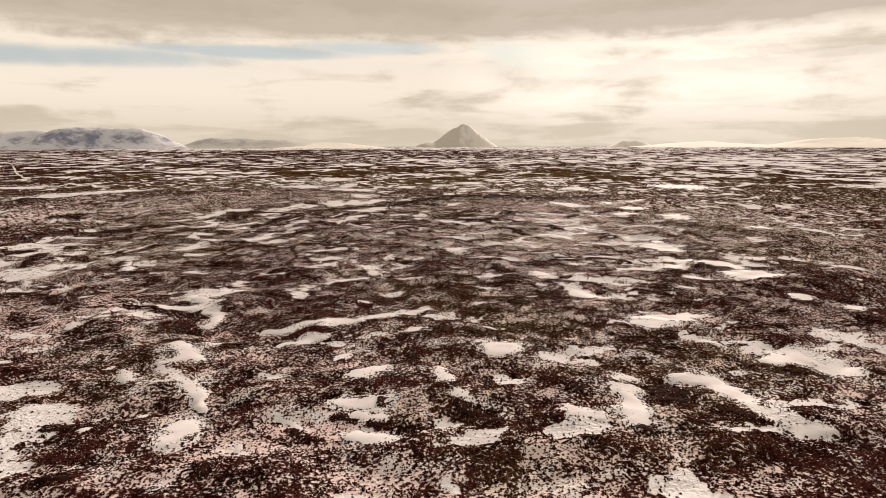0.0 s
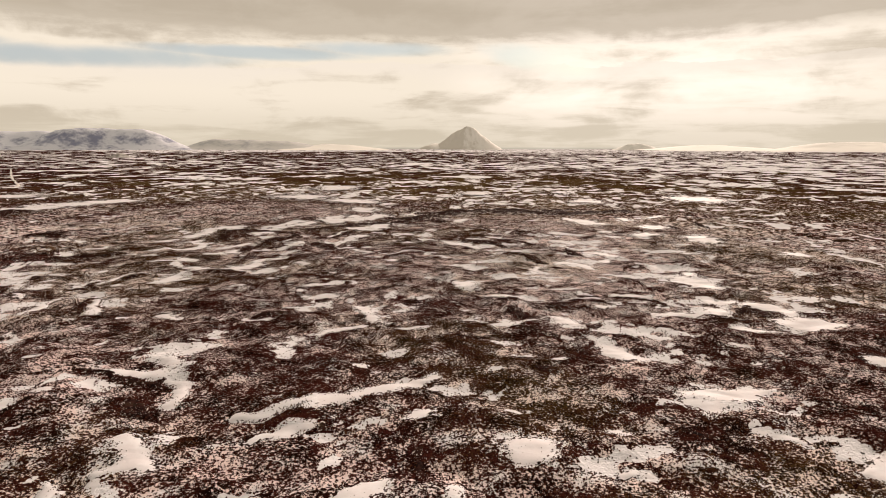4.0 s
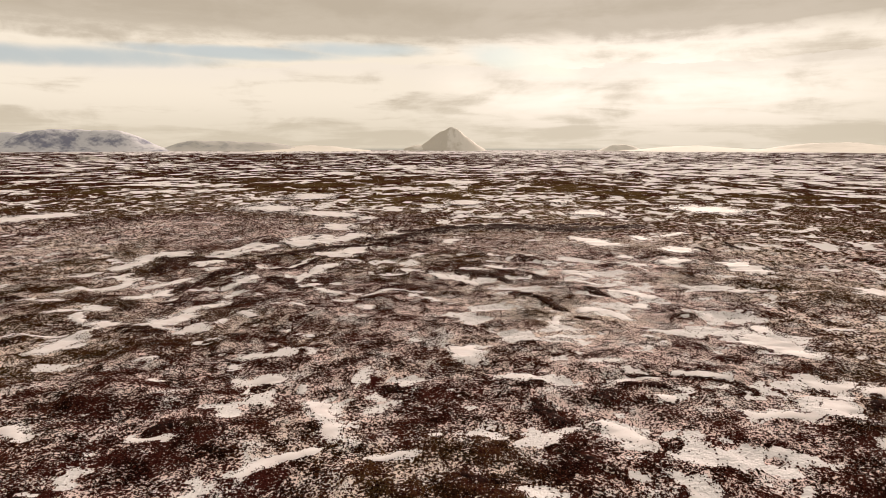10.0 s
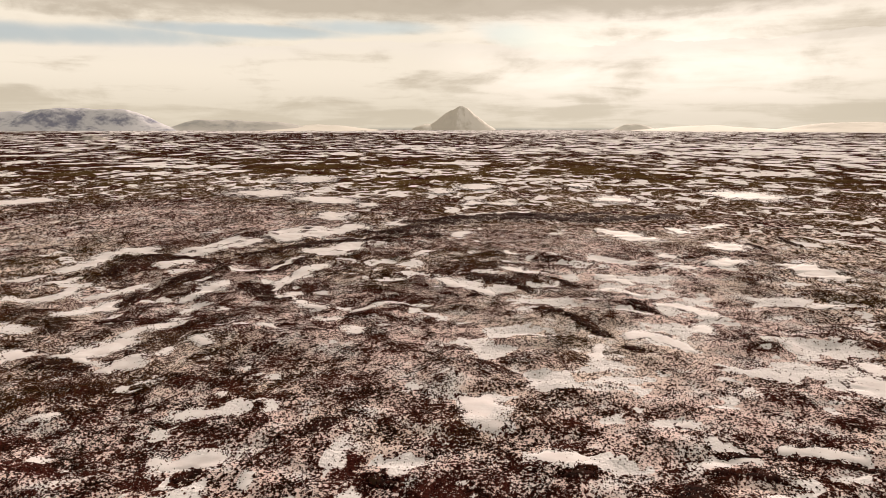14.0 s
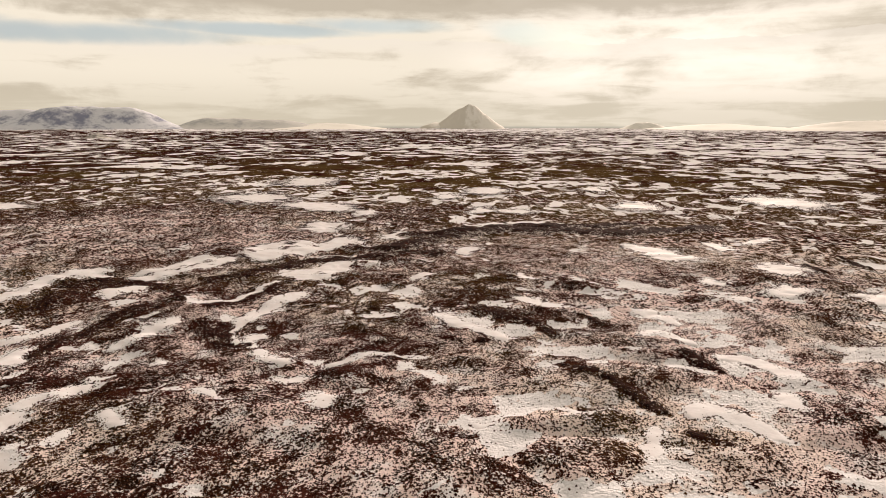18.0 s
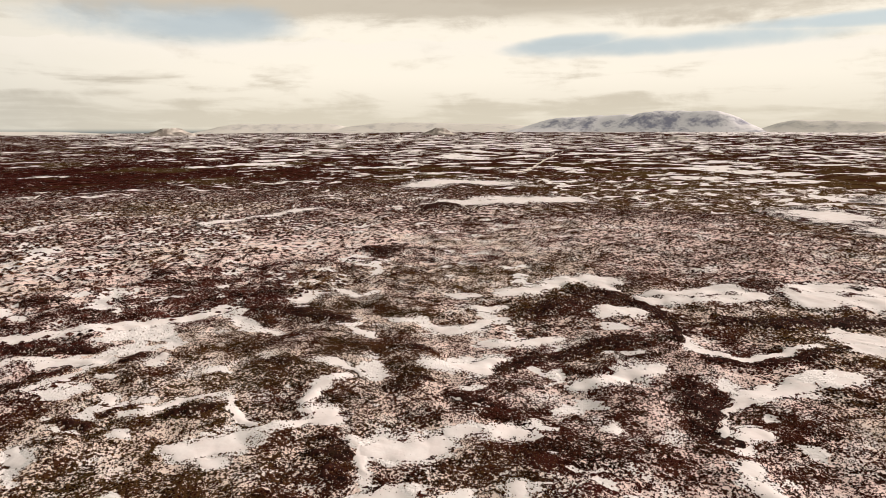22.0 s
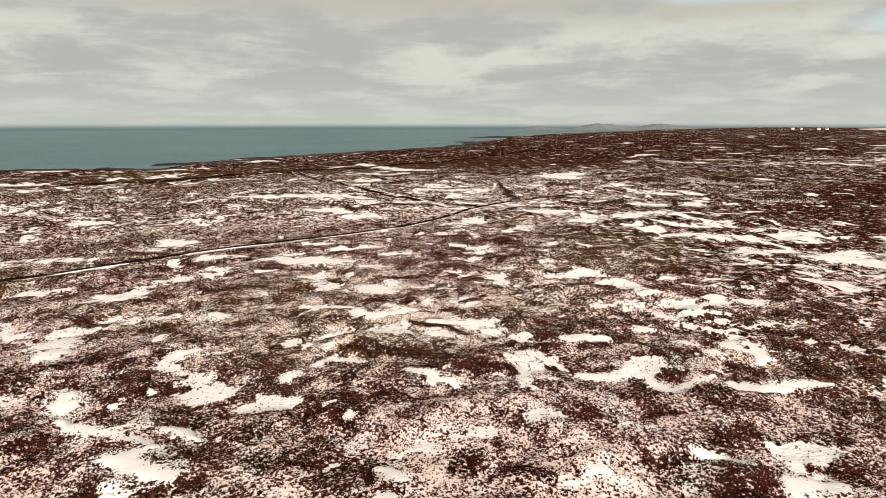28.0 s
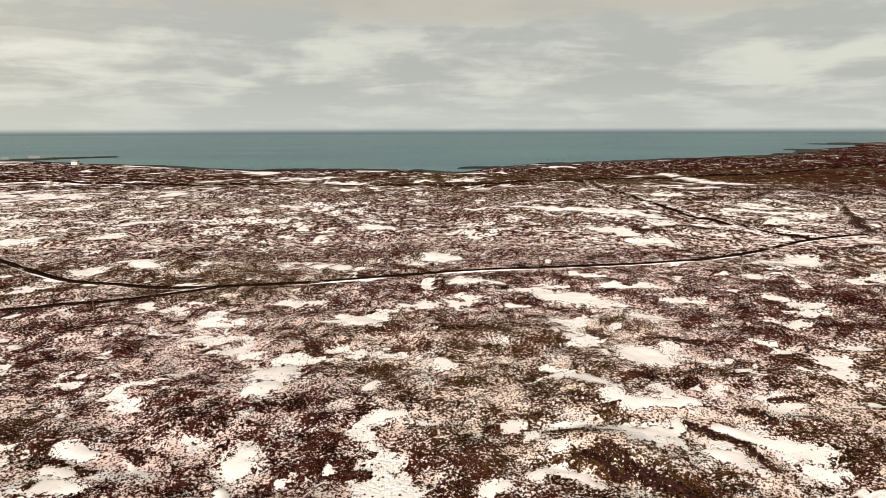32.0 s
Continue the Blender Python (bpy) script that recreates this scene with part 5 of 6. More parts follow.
snow_patch((-281.0, 412.8, 10.2), (-263.7, 445.9, 14.1), (-249.8, 479.9, 12.9))
snow_patch((-250.6, 62.0, 7.6), (-256.2, 84.8, 5.9))
snow_patch((-135.3, -116.6, 4.2), (-138.3, -123.0, 4.2))
snow_patch((-219.7, -70.5, 7.3), (-226.2, -67.4, 7.3))
snow_patch((-346.5, -224.7, 15.0), (-347.9, -224.0, 15.0))
snow_patch((-254.2, -33.1, 6.5), (-255.9, -36.8, 6.5))
snow_patch((-55.9, -63.7, 6.0), (-55.9, -65.2, 6.0))
snow_patch((88.9, -99.9, 6.0), (89.0, -103.5, 6.0))
snow_patch((95.2, -138.0, 5.5), (95.3, -143.1, 5.5))
snow_patch((144.5, -281.4, 8.3), (144.6, -291.0, 8.3))
snow_patch((-19.8, -125.5, 4.8), (-25.7, -125.6, 4.8))
snow_patch((115.2, -88.3, 7.5), (111.8, -88.4, 7.5))
snow_patch((-383.1, 469.6, 12.7), (-401.1, 507.2, 15.1), (-359.4, 527.5, 17.4))
snow_patch((-285.6, 445.1, 11.0), (-281.3, 458.9, 11.0))
snow_patch((-290.1, 276.4, 3.7), (-299.8, 306.9, 4.2), (-314.7, 343.5, 5.0))
lava_ridge((-69.1, 130.9, 1.3), (-59.9, 127.1, 1.5), (-53.1, 124.4, 1.2), (-50.5, 121.8, 0.6))
lava_ridge((-48.2, 111.5, 1.8), (-53.1, 115.4, 1.8))
lava_ridge((-8.5, 78.2, 0.8), (-8.6, 79.5, 0.8))
lava_ridge((-8.3, 71.7, 0.7), (-9.4, 73.4, 0.7))
lava_ridge((-20.5, 108.3, 1.2), (-20.7, 109.3, 1.2))
lava_ridge((-19.5, 71.7, 0.8), (-17.4, 69.8, 0.8), (-15.8, 68.9, 0.7))
lava_ridge((-14.4, 75.3, 0.7), (-11.7, 74.0, 0.6))
lava_ridge((-5.3, 68.6, 0.6), (-4.6, 68.6, 0.6))
lava_ridge((-5.0, 94.9, 0.9), (-6.0, 101.7, 0.9))
lava_ridge((31.4, 80.8, 2.5), (31.3, 84.0, 2.5))
lava_ridge((36.8, 77.2, 0.9), (38.4, 75.0, 1.0), (40.2, 72.3, 0.8))
lava_ridge((1.8, 77.6, 1.3), (4.4, 74.2, 1.8), (6.7, 73.3, 1.2))
lava_ridge((6.7, 83.9, 0.9), (6.1, 88.4, 0.9))
lava_ridge((12.2, 72.1, 1.5), (13.2, 72.5, 1.1))
lava_ridge((18.3, 83.6, 1.1), (19.4, 81.8, 1.3))
lava_ridge((24.4, 71.1, 1.0), (25.2, 70.6, 1.0))
lava_ridge((33.6, 107.0, 1.4), (35.8, 105.4, 1.3))
lava_ridge((53.1, 91.6, 0.9), (55.6, 90.2, 0.9))
lava_ridge((-71.8, 175.3, 0.7), (-72.6, 176.5, 0.7))
lava_ridge((-46.7, 167.2, 2.3), (-42.5, 168.7, 2.4))
lava_ridge((-59.1, 132.8, 1.3), (-59.7, 133.7, 1.3))
lava_ridge((72.8, 174.4, 2.5), (76.7, 174.3, 3.7), (78.6, 171.7, 2.4))
lava_ridge((66.0, 181.6, 1.6), (67.1, 180.4, 1.5))
lava_ridge((14.5, 160.1, 1.2), (17.8, 157.7, 1.3), (21.6, 153.1, 1.2), (22.7, 152.3, 0.8))
lava_ridge((17.3, 170.3, 1.9), (15.7, 177.9, 1.9))
lava_ridge((26.4, 142.3, 1.5), (26.0, 144.9, 1.5))
lava_ridge((16.2, 132.1, 1.7), (17.3, 131.9, 1.7))
lava_ridge((0.6, 152.3, 1.1), (5.5, 151.4, 1.0))
lava_ridge((26.9, 178.1, 1.9), (29.5, 181.0, 1.9))
lava_ridge((-36.3, 184.6, 1.5), (-35.6, 185.7, 1.4), (-34.3, 186.7, 0.7))
lava_ridge((-21.2, 197.0, 1.5), (-20.7, 198.8, 1.5))
lava_ridge((-52.3, 202.9, 1.1), (-51.0, 203.4, 0.9))
lava_ridge((-48.2, 193.9, 0.7), (-48.4, 194.3, 0.7))
lava_ridge((-36.4, 209.2, 0.7), (-36.6, 209.7, 0.7))
lava_ridge((-11.3, 184.4, 1.0), (-9.4, 182.9, 1.2))
lava_ridge((35.7, 188.7, 0.6), (38.7, 189.2, 0.6), (41.8, 189.2, 0.6), (45.8, 188.2, 0.6), (51.0, 186.8, 0.8), (54.6, 185.6, 0.8))
lava_ridge((13.7, 183.9, 1.3), (15.2, 184.5, 1.2))
lava_ridge((32.1, 184.8, 1.0), (36.5, 184.8, 1.1), (39.4, 183.8, 1.1))
lava_ridge((-105.0, 311.8, 5.0), (-100.9, 315.2, 5.1), (-91.0, 315.4, 3.3))
lava_ridge((-60.3, 330.1, 3.3), (-53.2, 338.7, 4.0), (-43.9, 344.2, 3.8), (-30.4, 350.9, 4.0), (-7.0, 363.0, 4.5))
lava_ridge((-12.5, 249.7, 1.2), (-12.5, 250.3, 1.2))
lava_ridge((-39.3, 247.0, 0.7), (-39.5, 247.3, 0.7))
lava_ridge((20.5, 238.3, 0.8), (20.7, 239.2, 0.8))
lava_ridge((6.2, 295.6, 2.8), (12.2, 288.9, 3.1), (18.9, 281.6, 2.6), (21.9, 276.0, 1.7))
lava_ridge((46.2, 265.1, 1.8), (48.2, 259.9, 2.1), (49.7, 256.3, 1.6))
lava_ridge((4.7, 271.8, 1.1), (6.6, 272.7, 1.1))
lava_ridge((17.7, 323.2, 2.1), (16.3, 326.9, 2.1))
lava_ridge((20.4, 257.2, 1.8), (25.9, 251.5, 1.9), (30.3, 244.6, 1.9), (32.8, 239.5, 1.3))
lava_ridge((35.8, 231.5, 1.8), (37.5, 229.8, 2.0), (38.9, 229.1, 1.4))
lava_ridge((115.4, 344.7, 1.7), (114.0, 333.2, 1.9))
lava_ridge((133.1, 352.8, 2.1), (131.7, 340.3, 1.8))
lava_ridge((32.2, 288.1, 1.8), (35.4, 282.8, 1.4))
lava_ridge((-19.3, 391.6, 5.2), (-4.5, 396.7, 6.3), (23.0, 410.3, 8.0), (69.0, 404.7, 7.9), (115.3, 415.4, 7.3))
lava_ridge((-102.6, 209.0, 1.6), (-101.4, 211.6, 2.5), (-100.2, 214.0, 2.1))
lava_ridge((-110.2, 204.3, 0.7), (-109.5, 204.9, 0.7))
lava_ridge((-81.5, 223.4, 1.0), (-80.6, 224.6, 1.3))
lava_ridge((-77.7, 220.4, 1.8), (-76.5, 223.4, 2.0), (-72.5, 219.5, 1.6), (-69.9, 219.8, 1.2))
lava_ridge((-111.7, 195.3, 1.1), (-105.7, 198.1, 0.8))
lava_ridge((-134.7, 193.8, 1.7), (-133.5, 196.4, 1.7))
lava_ridge((-149.5, 197.6, 1.5), (-141.4, 205.5, 1.4))
lava_ridge((-100.5, 254.6, 1.6), (-97.4, 255.5, 1.5))
lava_ridge((-88.7, 241.7, 2.0), (-88.4, 244.5, 2.1), (-88.4, 247.4, 1.2))
lava_ridge((-146.1, 243.8, 4.1), (-133.9, 250.0, 3.6), (-126.9, 253.1, 2.7))
lava_ridge((-130.9, 209.3, 2.2), (-132.6, 210.6, 2.2))
lava_ridge((-181.8, 302.0, 2.8), (-197.8, 305.6, 2.8))
lava_ridge((-112.1, 230.5, 2.2), (-109.8, 231.4, 2.1))
lava_ridge((-80.3, 246.6, 1.2), (-76.6, 248.4, 1.2), (-71.6, 250.2, 0.9))
lava_ridge((-82.8, 260.6, 1.7), (-83.2, 267.3, 2.2), (-80.4, 275.4, 2.0), (-79.2, 284.4, 2.2), (-76.5, 290.2, 2.8), (-73.5, 290.6, 2.4))
lava_ridge((-70.5, 299.7, 1.4), (-75.5, 305.9, 1.4))
lava_ridge((-45.7, 266.8, 3.3), (-56.9, 281.9, 3.3))
lava_ridge((-62.3, 292.7, 1.2), (-56.7, 296.9, 1.4), (-52.3, 303.2, 1.6), (-50.0, 312.8, 1.6), (-47.3, 320.5, 1.3))
lava_ridge((-102.5, 291.0, 4.0), (-101.5, 300.7, 4.3), (-104.0, 311.3, 2.8))
lava_ridge((-80.0, 310.1, 3.3), (-88.8, 315.7, 3.3))
lava_ridge((-66.9, 319.1, 5.3), (-61.6, 325.7, 5.0), (-59.1, 333.6, 3.2))
lava_ridge((-53.5, 340.5, 2.4), (-52.8, 344.3, 2.4))
lava_ridge((-88.1, 133.1, 1.4), (-90.9, 138.6, 1.4), (-93.6, 139.6, 1.3))
lava_ridge((-68.7, 115.6, 0.7), (-70.3, 111.7, 0.7))
lava_ridge((-99.0, 140.7, 1.3), (-106.6, 137.0, 1.3))
lava_ridge((-85.5, 148.3, 0.7), (-85.5, 148.3, 0.7))
lava_ridge((-91.0, 147.5, 1.2), (-92.8, 149.9, 0.9))
lava_ridge((-177.0, 123.2, 2.4), (-175.7, 132.2, 4.8), (-178.4, 144.0, 5.9), (-178.1, 156.0, 5.8), (-170.5, 168.6, 6.1), (-167.7, 177.7, 4.4), (-160.9, 183.4, 1.6))
lava_ridge((-156.6, 145.4, 3.4), (-163.3, 154.4, 6.6), (-162.0, 161.7, 4.8))
lava_ridge((-156.1, 188.1, 2.5), (-151.9, 193.8, 2.9), (-148.2, 199.3, 3.2), (-145.7, 202.2, 2.3))
lava_ridge((-147.7, 180.0, 2.7), (-147.9, 181.2, 2.7))
lava_ridge((-124.2, 176.5, 0.9), (-126.1, 181.7, 1.1), (-128.2, 189.1, 1.5), (-131.9, 196.4, 1.7), (-134.6, 199.7, 1.2))
lava_ridge((-94.9, 168.5, 0.8), (-95.7, 171.3, 1.3), (-97.9, 175.8, 1.6), (-98.5, 179.9, 1.3), (-99.1, 184.6, 0.6))
lava_ridge((-135.7, 186.0, 1.2), (-136.1, 187.0, 1.3))
lava_ridge((-109.0, 200.5, 1.0), (-109.9, 202.2, 1.1))
lava_ridge((-120.0, 155.7, 1.2), (-120.1, 156.1, 1.0))
lava_ridge((-83.9, 68.2, 1.3), (-89.0, 73.3, 2.0), (-93.6, 78.3, 2.1), (-96.6, 82.4, 1.9), (-99.9, 87.9, 2.4), (-104.2, 90.0, 1.8), (-103.0, 93.6, 0.6))
lava_ridge((-79.8, 91.3, 1.4), (-81.4, 91.5, 1.1))
lava_ridge((-115.1, 84.8, 1.9), (-116.2, 85.9, 1.6))
lava_ridge((-111.8, 82.6, 1.5), (-112.1, 79.9, 1.5))
lava_ridge((-117.4, 98.7, 1.1), (-120.3, 100.1, 0.9))
lava_ridge((-129.1, 106.5, 1.4), (-129.8, 104.8, 1.4))
lava_ridge((-141.9, 107.3, 1.0), (-143.1, 111.0, 1.3), (-142.8, 113.7, 0.7))
lava_ridge((-122.4, 89.0, 0.9), (-127.8, 89.1, 0.7))
lava_ridge((-217.6, 3.4, 3.7), (-224.4, 1.0, 3.7))
lava_ridge((-119.9, 107.3, 0.9), (-119.6, 110.0, 0.8))
lava_ridge((-111.3, 94.4, 1.1), (-111.7, 93.8, 1.1))
lava_ridge((30.0, 2.2, 0.9), (32.8, -2.1, 0.9))
lava_ridge((44.0, -4.4, 0.7), (46.1, -7.4, 0.7))
lava_ridge((8.0, -6.9, 0.7), (9.4, -9.9, 0.7))
lava_ridge((-26.0, 62.2, 0.8), (-25.5, 59.2, 0.8))
lava_ridge((-47.9, 73.0, 0.6), (-51.6, 73.4, 0.7))
lava_ridge((-40.1, 59.3, 1.0), (-43.0, 58.5, 0.8))
lava_ridge((-34.5, 30.9, 1.1), (-31.8, 26.4, 1.1))
lava_ridge((-83.0, 50.5, 1.1), (-84.8, 51.5, 1.3), (-86.0, 51.9, 0.9))
lava_ridge((-87.6, 53.4, 0.6), (-89.9, 52.2, 0.6))
lava_ridge((-93.9, 41.4, 1.2), (-98.3, 40.8, 1.3), (-99.0, 41.5, 0.8))
lava_ridge((-99.0, 58.1, 0.8), (-101.8, 60.4, 0.9), (-104.6, 63.7, 0.9), (-106.0, 70.1, 0.6))
lava_ridge((-116.1, 49.1, 0.7), (-120.4, 49.0, 0.8), (-123.4, 48.0, 0.6))
lava_ridge((-109.6, 54.3, 1.2), (-111.3, 56.4, 1.4), (-111.6, 58.6, 0.8))
lava_ridge((-81.0, 69.6, 0.8), (-83.0, 69.0, 1.2), (-84.4, 72.5, 1.2), (-86.1, 73.8, 1.3))
lava_ridge((-142.9, -75.1, 5.5), (-145.8, -74.3, 6.6))
lava_ridge((-75.5, 56.8, 0.9), (-76.1, 57.2, 0.7))
lava_ridge((-68.2, 60.1, 1.0), (-68.8, 59.8, 0.8))
lava_ridge((-108.9, 20.2, 1.1), (-114.2, 22.7, 1.5))
lava_ridge((-35.8, 364.6, 3.8), (-21.0, 369.0, 5.9), (-0.9, 396.8, 7.4), (23.3, 414.4, 8.5), (48.6, 420.7, 7.5), (82.8, 425.5, 6.4))
lava_ridge((-186.9, 301.3, 2.8), (-189.7, 306.5, 2.8))
lava_ridge((-270.1, 389.7, 9.1), (-279.5, 407.4, 9.1))
lava_ridge((-449.3, -151.3, 24.8), (-451.4, -150.3, 24.8))
lava_ridge((-383.2, -174.5, 18.6), (-392.4, -160.7, 21.9))
lava_ridge((-372.2, -57.9, 14.4), (-381.3, -53.6, 14.4))
lava_ridge((-272.0, -192.0, 2.2), (-258.0, -162.0, 3.4), (-247.6, -140.0, 4.2), (-238.0, -116.0, 4.6))
lava_ridge((-243, -285, 7), (-268, -288, 8), (-295, -281, 8), (-322, -271, 10), (-347, -259, 9))
lava_ridge((-299, -167, 5), (-313, -164, 5))
lava_ridge((-268, -117, 5), (-278, -103, 6))
lava_ridge((-251, -87, 5), (-271, -77, 7), (-289, -81, 4))
lava_ridge((-349, -170, 6), (-368, -168, 8), (-402, -182, 7))
lava_ridge((-355, -126, 6), (-388, -129, 7), (-402, -119, 7))
lava_ridge((-305, -73, 4), (-317, -66, 6))
lava_ridge((-394, -227, 6), (-412, -218, 6))
lava_ridge((-216, -245, 5), (-220, -234, 6))
snow_patch((-354, -252, 9), (-372, -244, 11), (-390, -251, 8))
snow_patch((-323, -68, 7), (-311, -54, 4))
snow_patch((-246, -38, 5), (-260, -36, 6), (-269, -38, 4))
snow_patch((-218, -69, 4), (-235, -65, 4))
snow_patch((-285, -68, 3.5), (-294, -64, 4))
snow_patch((-167, -59, 4.5), (-181, -56, 4))
snow_patch((-129, -184, 5), (-153, -175, 6), (-162, -163, 4))
snow_patch((-124, -126, 6), (-136, -116, 6))
snow_patch((-135, -95, 4), (-143, -88, 5))
snow_patch((-222, -42, 5), (-225, -37, 4))
lava_ridge((-114, -212, 4.1), (-122, -204, 4.1), (-135, -201, 4.1))
snow_patch((-94, -212, 3.9), (-106, -206, 3.9), (-115, -190, 3.8), (-133, -191, 3.8), (-149, -181, 3.6))
snow_patch((-151, -167, 5.4), (-161, -163, 5.4))
snow_patch((-123, -127, 5.8), (-133, -117, 5.7))
lava_ridge((-140, -128, 4.3), (-142, -117, 5.1), (-147, -117, 5.1))
lava_ridge((-172, -388, 3.0), (-168, -326, 3.4), (-167, -269, 2.3), (-183, -246, 2.3))
lava_ridge((-200, -232, 5.3), (-217, -232, 5.3))
lava_ridge((-189, -177, 1.9), (-195, -155, 2.7), (-202, -148, 2.7))
lava_ridge((-202, -141, 2.7), (-211, -129, 2.6), (-215, -118, 1.6))
lava_ridge((-208, -291, 2.6), (-225, -282, 2.6), (-244, -282, 2.6))
snow_patch((-198, -326, 5.4), (-216, -315, 5.2), (-242, -305, 5.2))
snow_patch((-195, -261, 4.7), (-217, -261, 4.8))
snow_patch((-217, -208, 4.2), (-231, -197, 4.2))
snow_patch((-170, -140, 3.3), (-186, -133, 3.3))
snow_patch((-70, -209, 3.9), (-80, -212, 3.9))
snow_patch((96, -141, 5.6), (89, -151, 5.6))
snow_patch((-18, -126, 3.0), (-31, -123, 3.0))
snow_patch((41, -213, 4.1), (33, -208, 4.1))
snow_patch((171, -323, 5.7), (160, -323, 5.7))
lava_ridge((-150, -125, 2.6), (-171, -132, 2.7), (-184, -116, 2.6))
lava_ridge((-211, -309, 2.8), (-215, -254, 3.8), (-241, -240, 3.8), (-271, -272, 4.1))
snow_patch((-272, -495, 5.1), (-268, -377, 6.4), (-288, -344, 6.1))
snow_patch((-208, -186, 4.2), (-237, -179, 4.3))
snow_patch((-223, -69, 4.2), (-234, -66, 4.3))
lava_ridge((-419, -213, 6.9), (-468, -231, 7.6))
snow_patch((-319, -107, 4.2), (-340, -96, 4.2))
lava_ridge((-198, -81, 2.2), (-218, -82, 2.3), (-238, -76, 2.3))
lava_ridge((-266.5, 403.6, 6.3), (-280.9, 408.0, 6.3))
lava_ridge((-186.2, 308.1, 3.0), (-193.1, 310.2, 3.0))
lava_ridge((-377.6, 92.8, 5.6), (-390.4, 96.8, 5.6))
build_ground()


# ---- shore: black lava tongues in the surf ----
def lava_tongue(*caps):
    COUNT[0] += 1
    seed = 900 + COUNT[0]

    def profile(f, x, y):
        top = SEA_LEVEL + 2.4 * np.clip(1.1 - f, 0, 1) ** 0.5 * (0.4 + fractal(x, y, 18, 3, seed)) - 0.3
        return np.maximum(top, land(x, y) - 1.0) - land(x, y)
    ob = sheet("lava_tongue", caps, seed, profile, SHORE_LAVA, 2.0, 0.7)
    tagged(ob, "flat black lava tongue reaching into the sea", "rocks", "lava tongues on the shore")


lava_tongue((-63, -699, 6), (-102, -699, 12), (-155, -690, 20), (-212, -762, 18), (-266, -820, 16))
lava_tongue((-200, -770, 22), (-330, -852, 20), (-440, -935, 16))
lava_tongue((-304, -835, 10), (-367, -867, 15), (-421, -920, 14))
lava_tongue((-540, -978, 12), (-609, -1000, 20), (-703, -1050, 20), (-720, -1140, 16))
lava_tongue((-800, -1190, 24), (-880, -1330, 26), (-850, -1372, 12))
lava_tongue((-1172, -1854, 22), (-1235, -1790, 34), (-1330, -1960, 40))
lava_tongue((404, -744, 14), (351, -705, 18), (303, -672, 16), (270, -660, 9))
lava_tongue((723, -910, 24), (694, -985, 20), (621, -1033, 10))
lava_tongue((-5, -644, 9), (-39, -600, 12), (-84, -600, 10))
lava_tongue((30, -645, 9), (110, -662, 8), (190, -658, 9))


# ---- roads and tracks ----
def curve_points(points, step):
    """Points a step apart on a smooth line through those given."""
    p = np.array(points, float)
    p = np.vstack([2 * p[0] - p[1], p, 2 * p[-1] - p[-2]])
    out = []
    for a, b, c, d in zip(p[:-3], p[1:-2], p[2:-1], p[3:]):
        n = max(int(np.hypot(*(c - b)) / step), 2)
        for t in np.linspace(0, 1, n, endpoint=False):
            out.append(0.5 * (2 * b + (c - a) * t + (2 * a - 5 * b + 4 * c - d) * t ** 2 + (3 * b - a - 3 * c + d) * t ** 3))
    return np.array([*out, p[-2]])


def track(name, label, points, width, rise, mat, step=1.5):
    """A cambered strip with sloping shoulders that follows the land."""
    line = curve_points(points, step)
    way = np.gradient(line, axis=0)
    way /= np.linalg.norm(way, axis=1)[:, None]
    side = np.stack([-way[:, 1], way[:, 0]], 1)
    across = np.array([-0.9, -0.55, -0.5, -0.25, 0.0, 0.25, 0.5, 0.55, 0.9]) * width
    lift = np.array([-0.5, 0.6, 1.0, 0.75, 1.1, 0.75, 1.0, 0.6, -0.5]) * rise
    wobble = (fractal(line[:, 0], line[:, 1], 9, 2, 15) - 0.5)[:, None] * width * 0.35
    x = line[:, :1] + side[:, :1] * (across + wobble)
    y = line[:, 1:] + side[:, 1:] * (across + wobble)
    z = land(x, y) + lift
    index = np.arange(x.size).reshape(x.shape)
    faces = np.stack([index[:-1, :-1].ravel(), index[:-1, 1:].ravel(), index[1:, 1:].ravel(), index[1:, :-1].ravel()], 1)
    tagged(new(name, grid_mesh(name, np.stack([x.ravel(), y.ravel(), z.ravel()], 1), faces, mat)), label, "road", kind="structure")


track("road", "dark gravel road winding over snowy heath", MAIN_ROAD, 1.6, 0.34, ROAD)
track("dirt_track", "narrow dark wheel track over snowy heath", SIDE_TRACK, 1.3, 0.36, ROAD)
track("dirt_track", "narrow dark wheel track over snowy heath", [(-160, -410), (-169, -355), (-174, -253), (-179, -178), (-191, -140), (-203, -112), (-206, -99)], 2.2, 0.4, ROAD)
track("snowy_track", "pale snow-filled track over the far heath", [(-430, 610), (-460, 671), (-578, 828), (-780, 1110)], 2.0, 0.4, TRACK, 6.0)
track("coast_road", "dark gravel road along the coast", [(900, -560), (500, -470), (250, -420), (0, -400), (-160, -410), (-420, -520), (-800, -800)], 6.0, 0.8, ROAD, 8.0)


